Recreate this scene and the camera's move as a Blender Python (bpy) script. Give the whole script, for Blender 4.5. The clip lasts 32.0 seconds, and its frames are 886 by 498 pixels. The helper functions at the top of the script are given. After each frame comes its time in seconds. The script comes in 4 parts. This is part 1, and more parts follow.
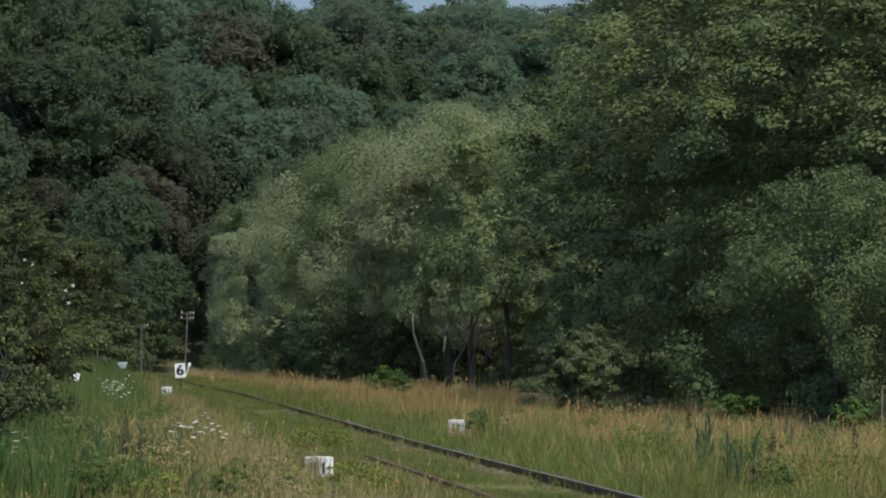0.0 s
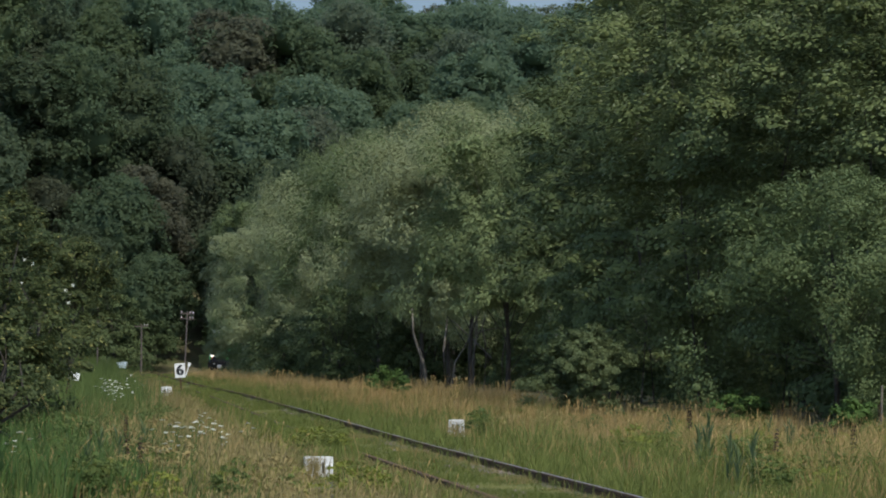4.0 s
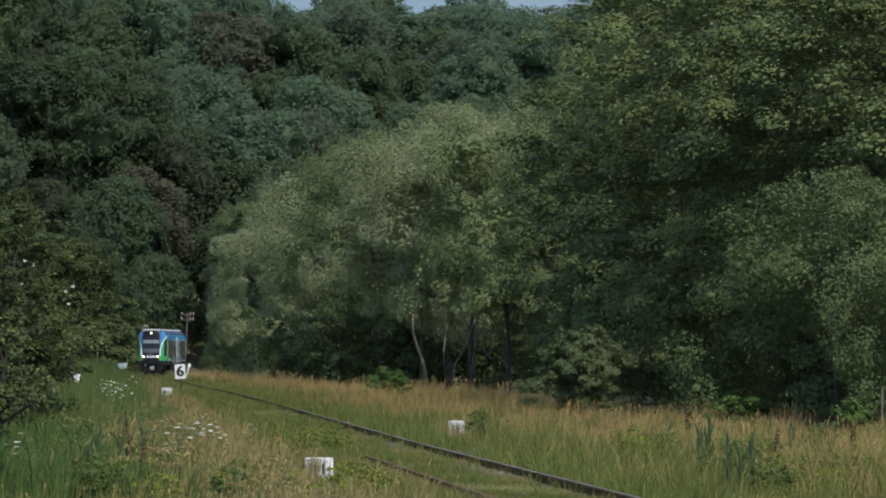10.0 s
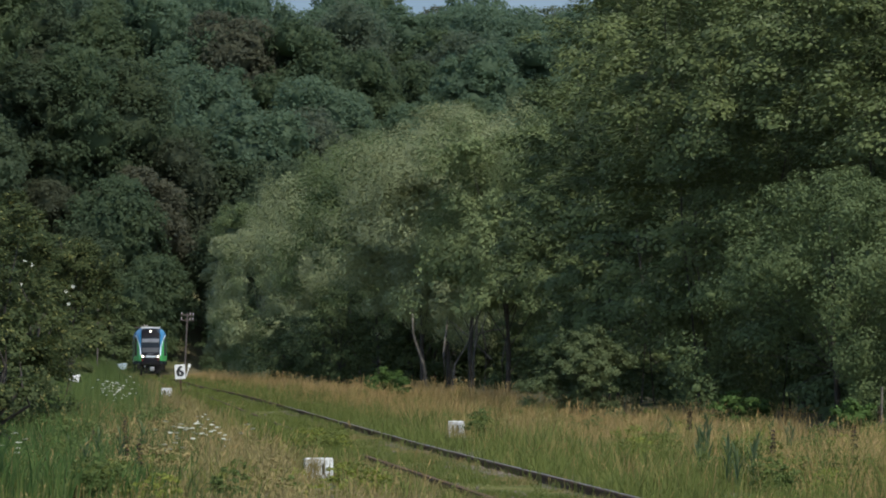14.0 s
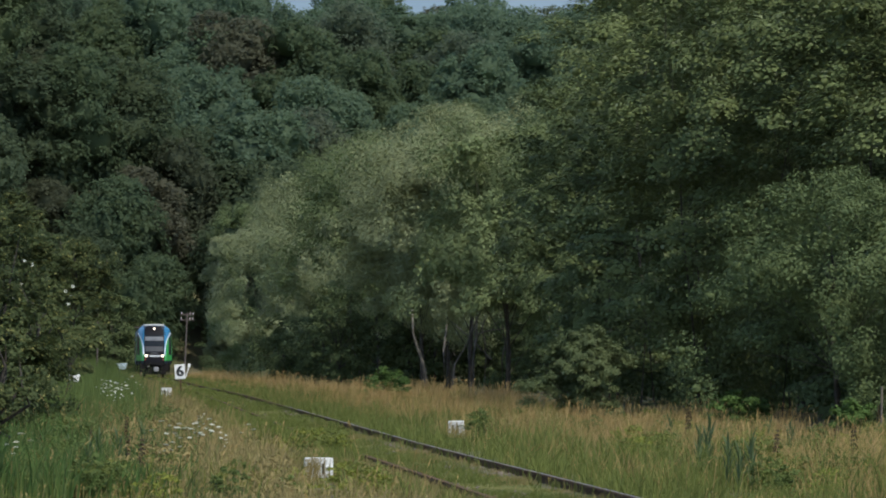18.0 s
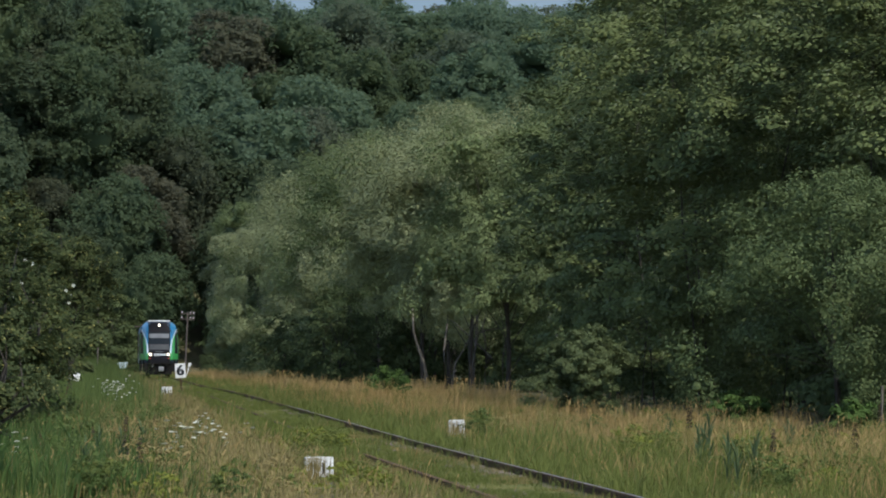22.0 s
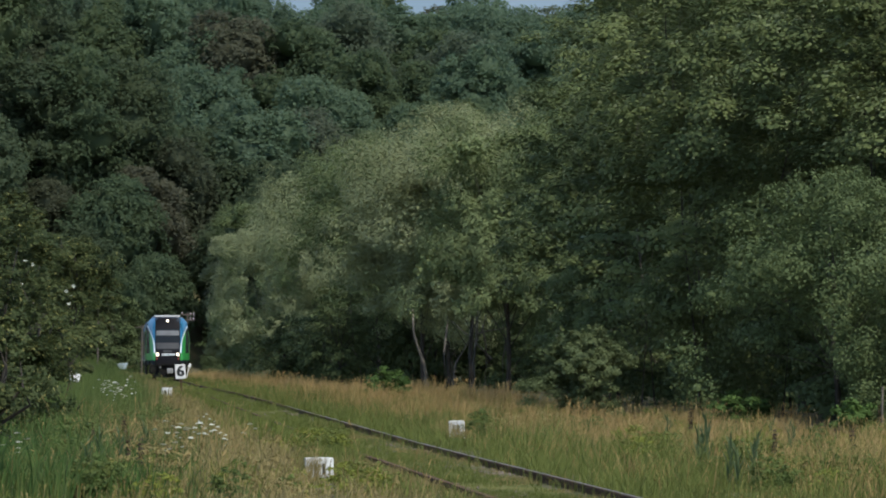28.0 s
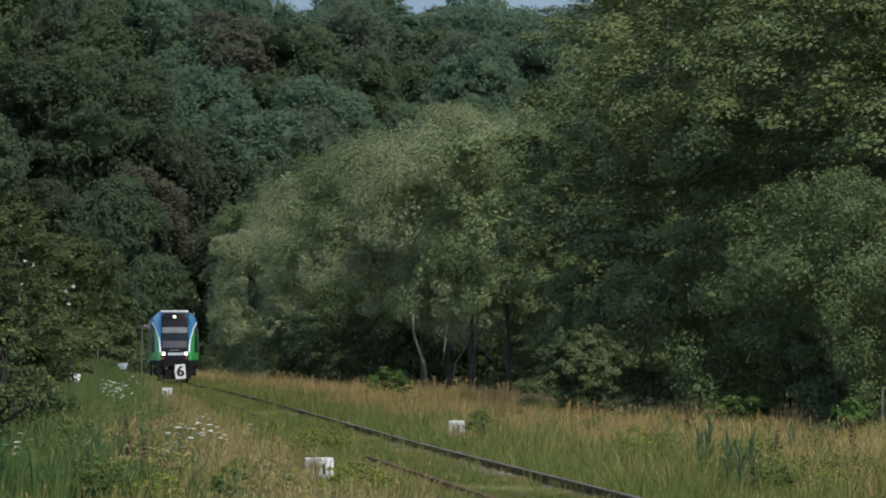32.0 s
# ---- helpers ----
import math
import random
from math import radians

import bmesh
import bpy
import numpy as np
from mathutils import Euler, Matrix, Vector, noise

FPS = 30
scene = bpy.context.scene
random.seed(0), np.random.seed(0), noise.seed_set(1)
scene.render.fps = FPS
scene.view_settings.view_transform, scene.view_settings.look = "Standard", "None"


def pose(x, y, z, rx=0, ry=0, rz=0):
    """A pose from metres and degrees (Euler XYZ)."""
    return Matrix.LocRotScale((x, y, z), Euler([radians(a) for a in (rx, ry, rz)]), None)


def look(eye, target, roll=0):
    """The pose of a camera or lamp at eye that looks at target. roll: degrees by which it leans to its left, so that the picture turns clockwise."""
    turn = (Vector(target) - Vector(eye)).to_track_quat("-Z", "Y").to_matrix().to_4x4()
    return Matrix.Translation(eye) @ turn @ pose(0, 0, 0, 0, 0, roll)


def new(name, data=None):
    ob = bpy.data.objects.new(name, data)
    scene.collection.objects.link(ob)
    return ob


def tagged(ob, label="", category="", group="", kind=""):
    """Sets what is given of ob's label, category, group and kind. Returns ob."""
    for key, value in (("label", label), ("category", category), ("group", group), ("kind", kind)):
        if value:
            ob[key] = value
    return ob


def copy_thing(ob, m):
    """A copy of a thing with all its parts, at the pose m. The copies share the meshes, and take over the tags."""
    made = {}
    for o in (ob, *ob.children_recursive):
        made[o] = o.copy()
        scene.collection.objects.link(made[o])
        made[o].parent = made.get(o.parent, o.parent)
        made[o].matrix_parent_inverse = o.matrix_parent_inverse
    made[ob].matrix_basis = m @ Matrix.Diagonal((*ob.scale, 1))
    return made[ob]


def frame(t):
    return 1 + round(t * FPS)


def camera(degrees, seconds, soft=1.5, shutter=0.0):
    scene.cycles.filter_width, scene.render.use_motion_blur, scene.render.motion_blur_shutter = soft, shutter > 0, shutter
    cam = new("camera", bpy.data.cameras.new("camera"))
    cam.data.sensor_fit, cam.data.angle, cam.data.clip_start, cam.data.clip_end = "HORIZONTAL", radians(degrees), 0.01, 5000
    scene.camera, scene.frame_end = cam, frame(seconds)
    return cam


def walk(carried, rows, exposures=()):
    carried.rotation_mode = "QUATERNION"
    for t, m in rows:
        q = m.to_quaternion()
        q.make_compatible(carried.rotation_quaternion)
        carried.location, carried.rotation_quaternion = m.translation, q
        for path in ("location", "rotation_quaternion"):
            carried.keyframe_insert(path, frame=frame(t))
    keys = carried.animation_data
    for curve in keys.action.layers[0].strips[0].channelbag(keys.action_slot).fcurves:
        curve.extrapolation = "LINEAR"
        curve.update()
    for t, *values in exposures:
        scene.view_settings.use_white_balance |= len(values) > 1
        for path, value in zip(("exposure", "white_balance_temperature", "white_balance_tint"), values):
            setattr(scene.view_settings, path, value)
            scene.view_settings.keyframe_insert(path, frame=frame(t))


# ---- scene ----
cam = camera(9.0, 32.0, soft=1.95)
EYE = (0.0, 0.0, 1.6)
PITCH = 91.0755


def shake(right, down):
    """The tripod head's slight give, in thousandths of a degree."""
    return pose(*EYE, PITCH - down / 1000, 0, -right / 1000)


walk(cam, [(t, shake(r, d)) for t, r, d in (
    (0, -0, 8.8), (1, 8.8, 8.8), (2, 1.2, 10.9), (3, 3.4, 11), (3.5, 2.2, 8.8),
    (5.5, 1.1, 15.5), (6, 2.2, 12.1), (7, 8.8, 6.6), (8, 3.4, -1.1), (9, -0, -1.1),
    (10, -0, -1.1), (11, -1.1, -1.1), (12, -0, 7.7), (13, 3.4, -4.3), (14, 1.1, -3.3),
    (14.5, -1.1, -2.2), (16.5, -0, -8.8), (17, -0, 1.1), (18, 2.2, -1.1), (19, -7.6, 6.6),
    (20, -0, 3.3), (21, -1.1, 5.5), (22, -2.2, 7.7), (23, 1.1, -1.1), (24, 1.1, -7.7),
    (25, 7.6, -0), (25.5, 3.2, -5.5), (27.5, -2.2, -0), (28, -3.3, -0), (29, -7.6, -1.1),
    (30, -14.2, 6.6), (31, -7.6, 3.3), (32, -3.3, -1.1),)])

# ---- world and sun ----
SUN_ELEVATION, SUN_AZIMUTH = 58, 145
world = bpy.data.worlds.new("world")
scene.world = world
world.use_nodes = True
sky = world.node_tree.nodes.new("ShaderNodeTexSky")
sky.sky_type = "NISHITA"
sky.sun_disc = False
sky.dust_density, sky.ozone_density, sky.altitude = 0.8, 1.4, 600
sky.sun_elevation, sky.sun_rotation = radians(SUN_ELEVATION), radians(SUN_AZIMUTH)
back = world.node_tree.nodes["Background"]
back.inputs[1].default_value = 0.138
world.node_tree.links.new(sky.outputs[0], back.inputs[0])
sun = new("sun", bpy.data.lights.new("sun", "SUN"))
sun.data.energy, sun.data.angle, sun.data.color = 2.85, radians(0.53), (1.0, 0.95, 0.86)
_e, _a = radians(SUN_ELEVATION), radians(SUN_AZIMUTH)
sun.matrix_world = look((math.sin(_a) * math.cos(_e) * 60, math.cos(_a) * math.cos(_e) * 60, math.sin(_e) * 60), (0, 0, 0))
scene.view_settings.exposure = 0.67

# ---- materials ----


def material(name, color, rough=0.8, metal=0.0, second=None, scale=4.0, fine=40.0, bump=0.3, spec=0.5, mix=0.5):
    """A worn surface: two colours in large stains, fine grain, fine relief."""
    m = bpy.data.materials.new(name)
    m.use_nodes = True
    n, link = m.node_tree.nodes, m.node_tree.links.new
    p = n["Principled BSDF"]
    p.inputs["Roughness"].default_value, p.inputs["Metallic"].default_value = rough, metal
    p.inputs["Specular IOR Level"].default_value = spec
    co = n.new("ShaderNodeTexCoord")
    big, small = n.new("ShaderNodeTexNoise"), n.new("ShaderNodeTexNoise")
    big.inputs["Scale"].default_value, small.inputs["Scale"].default_value = scale, fine
    big.inputs["Detail"].default_value = small.inputs["Detail"].default_value = 4
    link(co.outputs["Object"], big.inputs[0])
    link(co.outputs["Object"], small.inputs[0])
    add = n.new("ShaderNodeMath")
    add.operation = "MULTIPLY_ADD"
    link(small.outputs[0], add.inputs[0])
    add.inputs[1].default_value = 0.5
    link(big.outputs[0], add.inputs[2])
    ramp = n.new("ShaderNodeMapRange")
    ramp.inputs[1].default_value, ramp.inputs[2].default_value = 0.75 - 0.35 * mix, 0.75 + 0.5 * mix
    link(add.outputs[0], ramp.inputs[0])
    mixer = n.new("ShaderNodeMix")
    mixer.data_type = "RGBA"
    mixer.inputs[6].default_value = (*color, 1)
    mixer.inputs[7].default_value = (*(second or [c * 0.7 for c in color]), 1)
    link(ramp.outputs[0], mixer.inputs[0])
    link(mixer.outputs[2], p.inputs["Base Color"])
    if bump:
        b = n.new("ShaderNodeBump")
        b.inputs["Strength"].default_value, b.inputs["Distance"].default_value = bump, 0.02
        link(small.outputs[0], b.inputs["Height"])
        link(b.outputs[0], p.inputs["Normal"])
    return m


def foliage(name, light, dark, scale=0.5, through_light=0.35, rough=0.7, spec=0.15, spread=0.5, odd=None, autumn=None):
    """Leaves: each one its own tone, whole boughs in slow patches, some light passing through."""
    m = bpy.data.materials.new(name)
    m.use_nodes = True
    n, link = m.node_tree.nodes, m.node_tree.links.new
    p = n["Principled BSDF"]
    p.inputs["Roughness"].default_value = rough
    p.inputs["Specular IOR Level"].default_value = spec
    geo, co, info = n.new("ShaderNodeNewGeometry"), n.new("ShaderNodeTexCoord"), n.new("ShaderNodeObjectInfo")
    big = n.new("ShaderNodeTexNoise")
    big.inputs["Scale"].default_value, big.inputs["Detail"].default_value = scale, 3
    link(co.outputs["Object"], big.inputs[0])
    add = n.new("ShaderNodeMath")
    add.operation = "MULTIPLY_ADD"
    link(geo.outputs["Random Per Island"], add.inputs[0])
    add.inputs[1].default_value = spread
    link(big.outputs[0], add.inputs[2])
    more = n.new("ShaderNodeMath")
    more.operation = "MULTIPLY_ADD"
    link(info.outputs["Random"], more.inputs[0])
    more.inputs[1].default_value = 0.4
    link(add.outputs[0], more.inputs[2])
    ramp = n.new("ShaderNodeMapRange")
    ramp.inputs[1].default_value, ramp.inputs[2].default_value = 0.5, 0.9 + spread
    link(more.outputs[0], ramp.inputs[0])
    mixer = n.new("ShaderNodeMix")
    mixer.data_type = "RGBA"
    mixer.inputs[6].default_value, mixer.inputs[7].default_value = (*light, 1), (*dark, 1)
    link(ramp.outputs[0], mixer.inputs[0])
    colour = mixer.outputs[2]
    if autumn:
        few = n.new("ShaderNodeMapRange")
        few.inputs[1].default_value, few.inputs[2].default_value = 0.72, 1.0
        link(info.outputs["Random"], few.inputs[0])
        dull = n.new("ShaderNodeMix")
        dull.data_type = "RGBA"
        dull.inputs[7].default_value = (*autumn, 1)
        link(few.outputs[0], dull.inputs[0])
        link(colour, dull.inputs[6])
        colour = dull.outputs[2]
    if odd:
        pick = n.new("ShaderNodeMath")
        pick.operation = "GREATER_THAN"
        pick.inputs[1].default_value = 0.93
        link(geo.outputs["Random Per Island"], pick.inputs[0])
        third = n.new("ShaderNodeMix")
        third.data_type = "RGBA"
        third.inputs[7].default_value = (*odd, 1)
        link(pick.outputs[0], third.inputs[0])
        link(colour, third.inputs[6])
        colour = third.outputs[2]
    link(colour, p.inputs["Base Color"])
    t = n.new("ShaderNodeBsdfTranslucent")
    link(colour, t.inputs["Color"])
    both = n.new("ShaderNodeMixShader")
    both.inputs[0].default_value = through_light
    link(p.outputs[0], both.inputs[1])
    link(t.outputs[0], both.inputs[2])
    link(both.outputs[0], n["Material Output"].inputs["Surface"])
    return m


def glow(name, color, strength):
    m = bpy.data.materials.new(name)
    m.use_nodes = True
    p = m.node_tree.nodes["Principled BSDF"]
    p.inputs["Base Color"].default_value = (*color, 1)
    p.inputs["Emission Color"].default_value = (*color, 1)
    p.inputs["Emission Strength"].default_value = strength
    return m


EARTH = material("earth", (0.10, 0.085, 0.05), 0.95, second=(0.055, 0.065, 0.025), scale=0.6, fine=12, spec=0.1)
TURF = material("turf", (0.135, 0.125, 0.036), 0.95, second=(0.065, 0.074, 0.018), scale=0.7, fine=14, spec=0.1)
BARK = material("bark", (0.065, 0.056, 0.045), 0.9, second=(0.035, 0.03, 0.025), scale=2, fine=18, spec=0.2, bump=0.8)
PALE_BARK = material("pale_bark", (0.165, 0.142, 0.112), 0.9, second=(0.075, 0.065, 0.052), scale=1.5, fine=16, spec=0.2, bump=0.7)
STONE = material("ballast_stone", (0.19, 0.15, 0.12), 0.9, second=(0.09, 0.07, 0.055), scale=3, fine=30)
POLE_WOOD = material("pole_wood", (0.13, 0.105, 0.09), 0.9, second=(0.07, 0.055, 0.048), scale=1, fine=20, spec=0.2)
RUST = material("rust", (0.1, 0.06, 0.036), 0.9, 0.0, second=(0.05, 0.031, 0.019), scale=3, fine=60, spec=0.1)
RAILHEAD = material("rail_head", (0.15, 0.125, 0.105), 0.55, 0.3, second=(0.08, 0.06, 0.048), scale=2, fine=40)
WHITE_PAINT = material("white_paint", (0.80, 0.80, 0.78), 0.6, second=(0.62, 0.61, 0.57), scale=5, fine=40, mix=0.6)
LIME = material("limewash", (0.74, 0.74, 0.70), 0.85, second=(0.30, 0.29, 0.25), scale=7, fine=30, mix=0.5, bump=0.6)
PALE_BLUE = material("pale_blue_paint", (0.34, 0.42, 0.43), 0.6, second=(0.26, 0.31, 0.32), scale=4, fine=30)
BLACK_PAINT = material("black_paint", (0.02, 0.02, 0.022), 0.5, scale=4, fine=30)
PORCELAIN = material("porcelain", (0.42, 0.35, 0.34), 0.25, second=(0.6, 0.5, 0.48), scale=8, fine=40, bump=0)

ALDER = foliage("alder_leaf", (0.135, 0.164, 0.061), (0.070, 0.095, 0.037), 0.45, 0.22, 0.7, 0.1, spread=0.28, odd=(0.162, 0.187, 0.095))
WILLOW = foliage("willow_leaf", (0.247, 0.272, 0.136), (0.161, 0.189, 0.090), 0.35, 0.33, spread=0.45, rough=0.6)
WILLOW_GREEN = foliage("green_willow_leaf", (0.180, 0.218, 0.093), (0.104, 0.141, 0.056), 0.35, 0.33, spread=0.45)
GREYWILLOW = foliage("grey_willow_leaf", (0.122, 0.159, 0.063), (0.066, 0.094, 0.037), 0.8, spread=0.5)
SALLOW = foliage("sallow_leaf", (0.161, 0.195, 0.087), (0.087, 0.113, 0.047), 0.9, spread=0.5)
HAZEL = foliage("hazel_leaf", (0.104, 0.131, 0.050), (0.050, 0.072, 0.029), 0.6, spread=0.5)
BUSH = foliage("bush_leaf", (0.087, 0.106, 0.036), (0.036, 0.055, 0.022), 0.7, spread=0.6, odd=(0.2, 0.195, 0.065))
FOREST = foliage("forest_leaf", (0.110, 0.148, 0.070), (0.069, 0.106, 0.059), 0.25, 0.62, spread=0.12, autumn=(0.116, 0.119, 0.076))
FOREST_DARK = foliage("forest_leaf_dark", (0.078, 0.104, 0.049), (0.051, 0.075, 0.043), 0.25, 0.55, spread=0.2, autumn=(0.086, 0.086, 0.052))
# bluer, paler forest leaf: the haze of distance is put into its colour
FOREST_HAZE = foliage("forest_leaf_hazed", (0.135, 0.194, 0.109), (0.093, 0.142, 0.091), 0.25, 0.62, spread=0.12, autumn=(0.121, 0.129, 0.083))
NETTLE = foliage("nettle_leaf", (0.088, 0.145, 0.036), (0.05, 0.095, 0.024), 1.0, spread=0.5)
DRY = foliage("dry_grass", (0.424, 0.293, 0.123), (0.236, 0.160, 0.058), 0.25, 0.25, spread=0.7)
GREEN = foliage("green_grass", (0.152, 0.172, 0.042), (0.084, 0.105, 0.025), 0.35, 0.3, spread=0.6)
BROWN = foliage("brown_grass", (0.305, 0.235, 0.098), (0.175, 0.148, 0.055), 0.3, 0.25, spread=0.7)
HERB = foliage("herb_leaf", (0.125, 0.165, 0.045), (0.068, 0.098, 0.028), 0.5, spread=0.5)
REED = foliage("reed_leaf", (0.105, 0.142, 0.062), (0.065, 0.095, 0.042), 1.0, spread=0.4)
YELLOWISH = foliage("yellow_herb", (0.223, 0.237, 0.043), (0.112, 0.144, 0.0301), 0.6, spread=0.5)
DOCK = foliage("dock_seed", (0.075, 0.052, 0.03), (0.042, 0.03, 0.02), 2.0, 0.2, spread=0.5)
UMBEL = foliage("umbel_flower", (0.62, 0.62, 0.52), (0.40, 0.42, 0.32), 2, 0.3, spread=0.4)

# ---- plan ----
def ease(a, b, v):
    v = min(1.0, max(0.0, (v - a) / (b - a)))
    return v * v * (3 - 2 * v)


# The track's middle line: lateral place for each distance ahead, straight, then a bend of about 300 m radius.
SLOPE, BEND_AT, RADIUS = -0.06077, 508.0, 305.0


def track_x(y):
    x = -15.91 + SLOPE * (min(y, BEND_AT) - 333.0)
    return x + 0.33 * ease(310, 220, y) + 0.25 * ease(100, 50, y)


def grade(y):
    """Height of the rail heads: the line falls gently away from the camera."""
    return 0.1 * ease(300, 190, y) - 0.0012 * max(0.0, min(y, 640.0) - 314)


def track_point(s):
    """The point of the track s metres along it from abreast of the camera, and its heading away from the camera (radians to the right)."""
    a0 = math.atan(SLOPE)
    if s <= BEND_AT:
        return track_x(s), s, a0
    d = (s - BEND_AT) / RADIUS
    return (track_x(BEND_AT) + RADIUS * (math.cos(a0) - math.cos(a0 + d)),
            BEND_AT + RADIUS * (math.sin(a0 + d) - math.sin(a0)), a0 + d)


def ground_z(x, y):
    off = x - track_x(max(y, -60)) if y < 600 else 30
    z = -0.16 + grade(y)
    if off < 0:
        z += 0.16 * ease(2.2, 5.0, -off) * (1 - ease(420, 560, y))
    else:
        z -= 0.25 * ease(3.0, 9.0, off)
    z += 0.05 * noise.noise(Vector((x * 0.3, y * 0.12, 0.0)))
    if y < 600:
        z = max(z, -0.105 + grade(y) - 0.1 * max(0.0, abs(off) - 1.4))
    hill = 0.32 * max(0.0, min(y, 762 + 0.1 * x) - 655.0)
    # a steep wooded spur comes down on the left of the hill
    spur = min(38.0, 1.02 * max(0.0, -x - 19.0 + 3.0 * noise.noise(Vector((y * 0.05, 4.0, 0.0))))) * ease(622, 664, y)
    z += max(hill, spur)
    if y > 762:
        z += 0.02 * min(y - 762, 400)
    return z


# ---- mesh helpers ----
def mesh(name, verts, faces, mat, smooth=False):
    me = bpy.data.meshes.new(name)
    me.from_pydata(verts, [], faces)
    me.materials.append(mat)
    if smooth:
        me.polygons.foreach_set("use_smooth", [True] * len(me.polygons))
    return me


def blades_mesh(name, verts, quads, tris, mat):
    """A mesh out of arrays: verts (n, 3), quads (m, 4), tris (k, 3)."""
    me = bpy.data.meshes.new(name)
    me.vertices.add(len(verts))
    me.vertices.foreach_set("co", np.asarray(verts, dtype=np.float32).ravel())
    loops = np.concatenate([np.asarray(quads, dtype=np.int32).ravel(), np.asarray(tris, dtype=np.int32).ravel()])
    starts = np.concatenate([np.arange(len(quads)) * 4, len(quads) * 4 + np.arange(len(tris)) * 3]).astype(np.int32)
    me.loops.add(len(loops))
    me.loops.foreach_set("vertex_index", loops)
    me.polygons.add(len(starts))
    me.polygons.foreach_set("loop_start", starts)
    me.update(calc_edges=True)
    me.validate()
    me.materials.append(mat)
    return me


def link_part(name, me, parent, label=""):
    ob = new(name, me)
    ob.parent = parent
    return tagged(ob, label) if label else ob


def part(name, bm, mat, parent, label=""):
    me = bpy.data.meshes.new(name)
    bm.to_mesh(me)
    bm.free()
    me.materials.append(mat)
    return link_part(name, me, parent, label)


def box(x0, x1, y0, y1, z0, z1, bevel=0.0, bm=None):
    bm = bm or bmesh.new()
    r = bmesh.ops.create_cube(bm, size=1)
    for v in r["verts"]:
        v.co = Vector((x0 + (v.co.x + 0.5) * (x1 - x0), y0 + (v.co.y + 0.5) * (y1 - y0), z0 + (v.co.z + 0.5) * (z1 - z0)))
    if bevel:
        es = list({e for v in r["verts"] for e in v.link_edges})
        bmesh.ops.bevel(bm, geom=es, offset=bevel, segments=2, affect="EDGES", profile=0.6)
    return bm


def rod(a, b, r0, r1=None, n=8, bm=None):
    bm = bm or bmesh.new()
    a, b = Vector(a), Vector(b)
    d = b - a
    m = Matrix.Translation((a + b) / 2) @ d.to_track_quat("Z", "Y").to_matrix().to_4x4()
    bmesh.ops.create_cone(bm, cap_ends=True, segments=n, radius1=r0, radius2=r0 if r1 is None else r1, depth=d.length, matrix=m)
    return bm


def tube(points, radii, n=7):
    """A tapered, bent limb."""
    verts, faces = [], []
    pts = [Vector(p) for p in points]
    for i, p in enumerate(pts):
        d = (pts[min(i + 1, len(pts) - 1)] - pts[max(i - 1, 0)]).normalized()
        q = d.to_track_quat("Z", "Y")
        for k in range(n):
            a = 2 * math.pi * k / n
            verts.append(p + q @ Vector((math.cos(a), math.sin(a), 0)) * radii[i])
    for i in range(len(pts) - 1):
        for k in range(n):
            faces.append((i * n + k, i * n + (k + 1) % n, (i + 1) * n + (k + 1) % n, (i + 1) * n + k))
    faces.append(tuple(range((len(pts) - 1) * n, len(pts) * n)))
    return verts, faces


# ---- ground ----
def build_ground():
    xs = np.unique(np.concatenate([np.array([-3000, -1500, -700, -350, -200, -140]), np.arange(-100, 100, 2.0), np.array([100, 140, 200, 350, 700, 1500, 3000])]))
    ys = np.unique(np.concatenate([np.array([-1500, -600, -250, -100]), np.arange(-50, 560, 5.0), np.arange(560, 800, 5.0), np.arange(800, 1000, 12.0), np.array([1000, 1100, 1300, 1700, 2500, 4000])]))
    verts = [(x, y, ground_z(x, y)) for y in ys for x in xs]
    w = len(xs)
    faces = [(j * w + i, j * w + i + 1, (j + 1) * w + i + 1, (j + 1) * w + i) for j in range(len(ys) - 1) for i in range(w - 1)]
    tagged(new("ground", mesh("ground", verts, faces, EARTH, True)), "overgrown earth of a valley floor rising into a wooded hill", "ground", kind="structure")


build_ground()


def build_sky_backdrop():
    """The pale blue of the open sky low over the hill, far behind it."""
    m = bpy.data.materials.new("pale_sky")
    m.use_nodes = True
    n, link = m.node_tree.nodes, m.node_tree.links.new
    p = n["Principled BSDF"]
    p.inputs["Base Color"].default_value = (0, 0, 0, 1)
    p.inputs["Specular IOR Level"].default_value = 0
    co, soft, mixer = n.new("ShaderNodeTexCoord"), n.new("ShaderNodeTexNoise"), n.new("ShaderNodeMix")
    soft.inputs["Scale"].default_value = 0.012
    mixer.data_type = "RGBA"
    mixer.inputs[6].default_value, mixer.inputs[7].default_value = (0.17, 0.27, 0.38, 1), (0.27, 0.35, 0.42, 1)
    link(co.outputs["Object"], soft.inputs[0])
    link(soft.outputs[0], mixer.inputs[0])
    link(mixer.outputs[2], p.inputs["Emission Color"])
    p.inputs["Emission Strength"].default_value = 0.8
    verts, faces = [], []
    for k in range(25):
        a = radians(-30 + 2.5 * k)
        verts += [(2900 * math.sin(a), 2900 * math.cos(a), z) for z in (20, 420)]
        if k:
            faces.append((2 * k - 2, 2 * k, 2 * k + 1, 2 * k - 1))
    tagged(new("backdrop", mesh("backdrop", verts, faces, m, True)), "pale blue summer sky behind the wooded hill", "sky", kind="structure")


build_sky_backdrop()


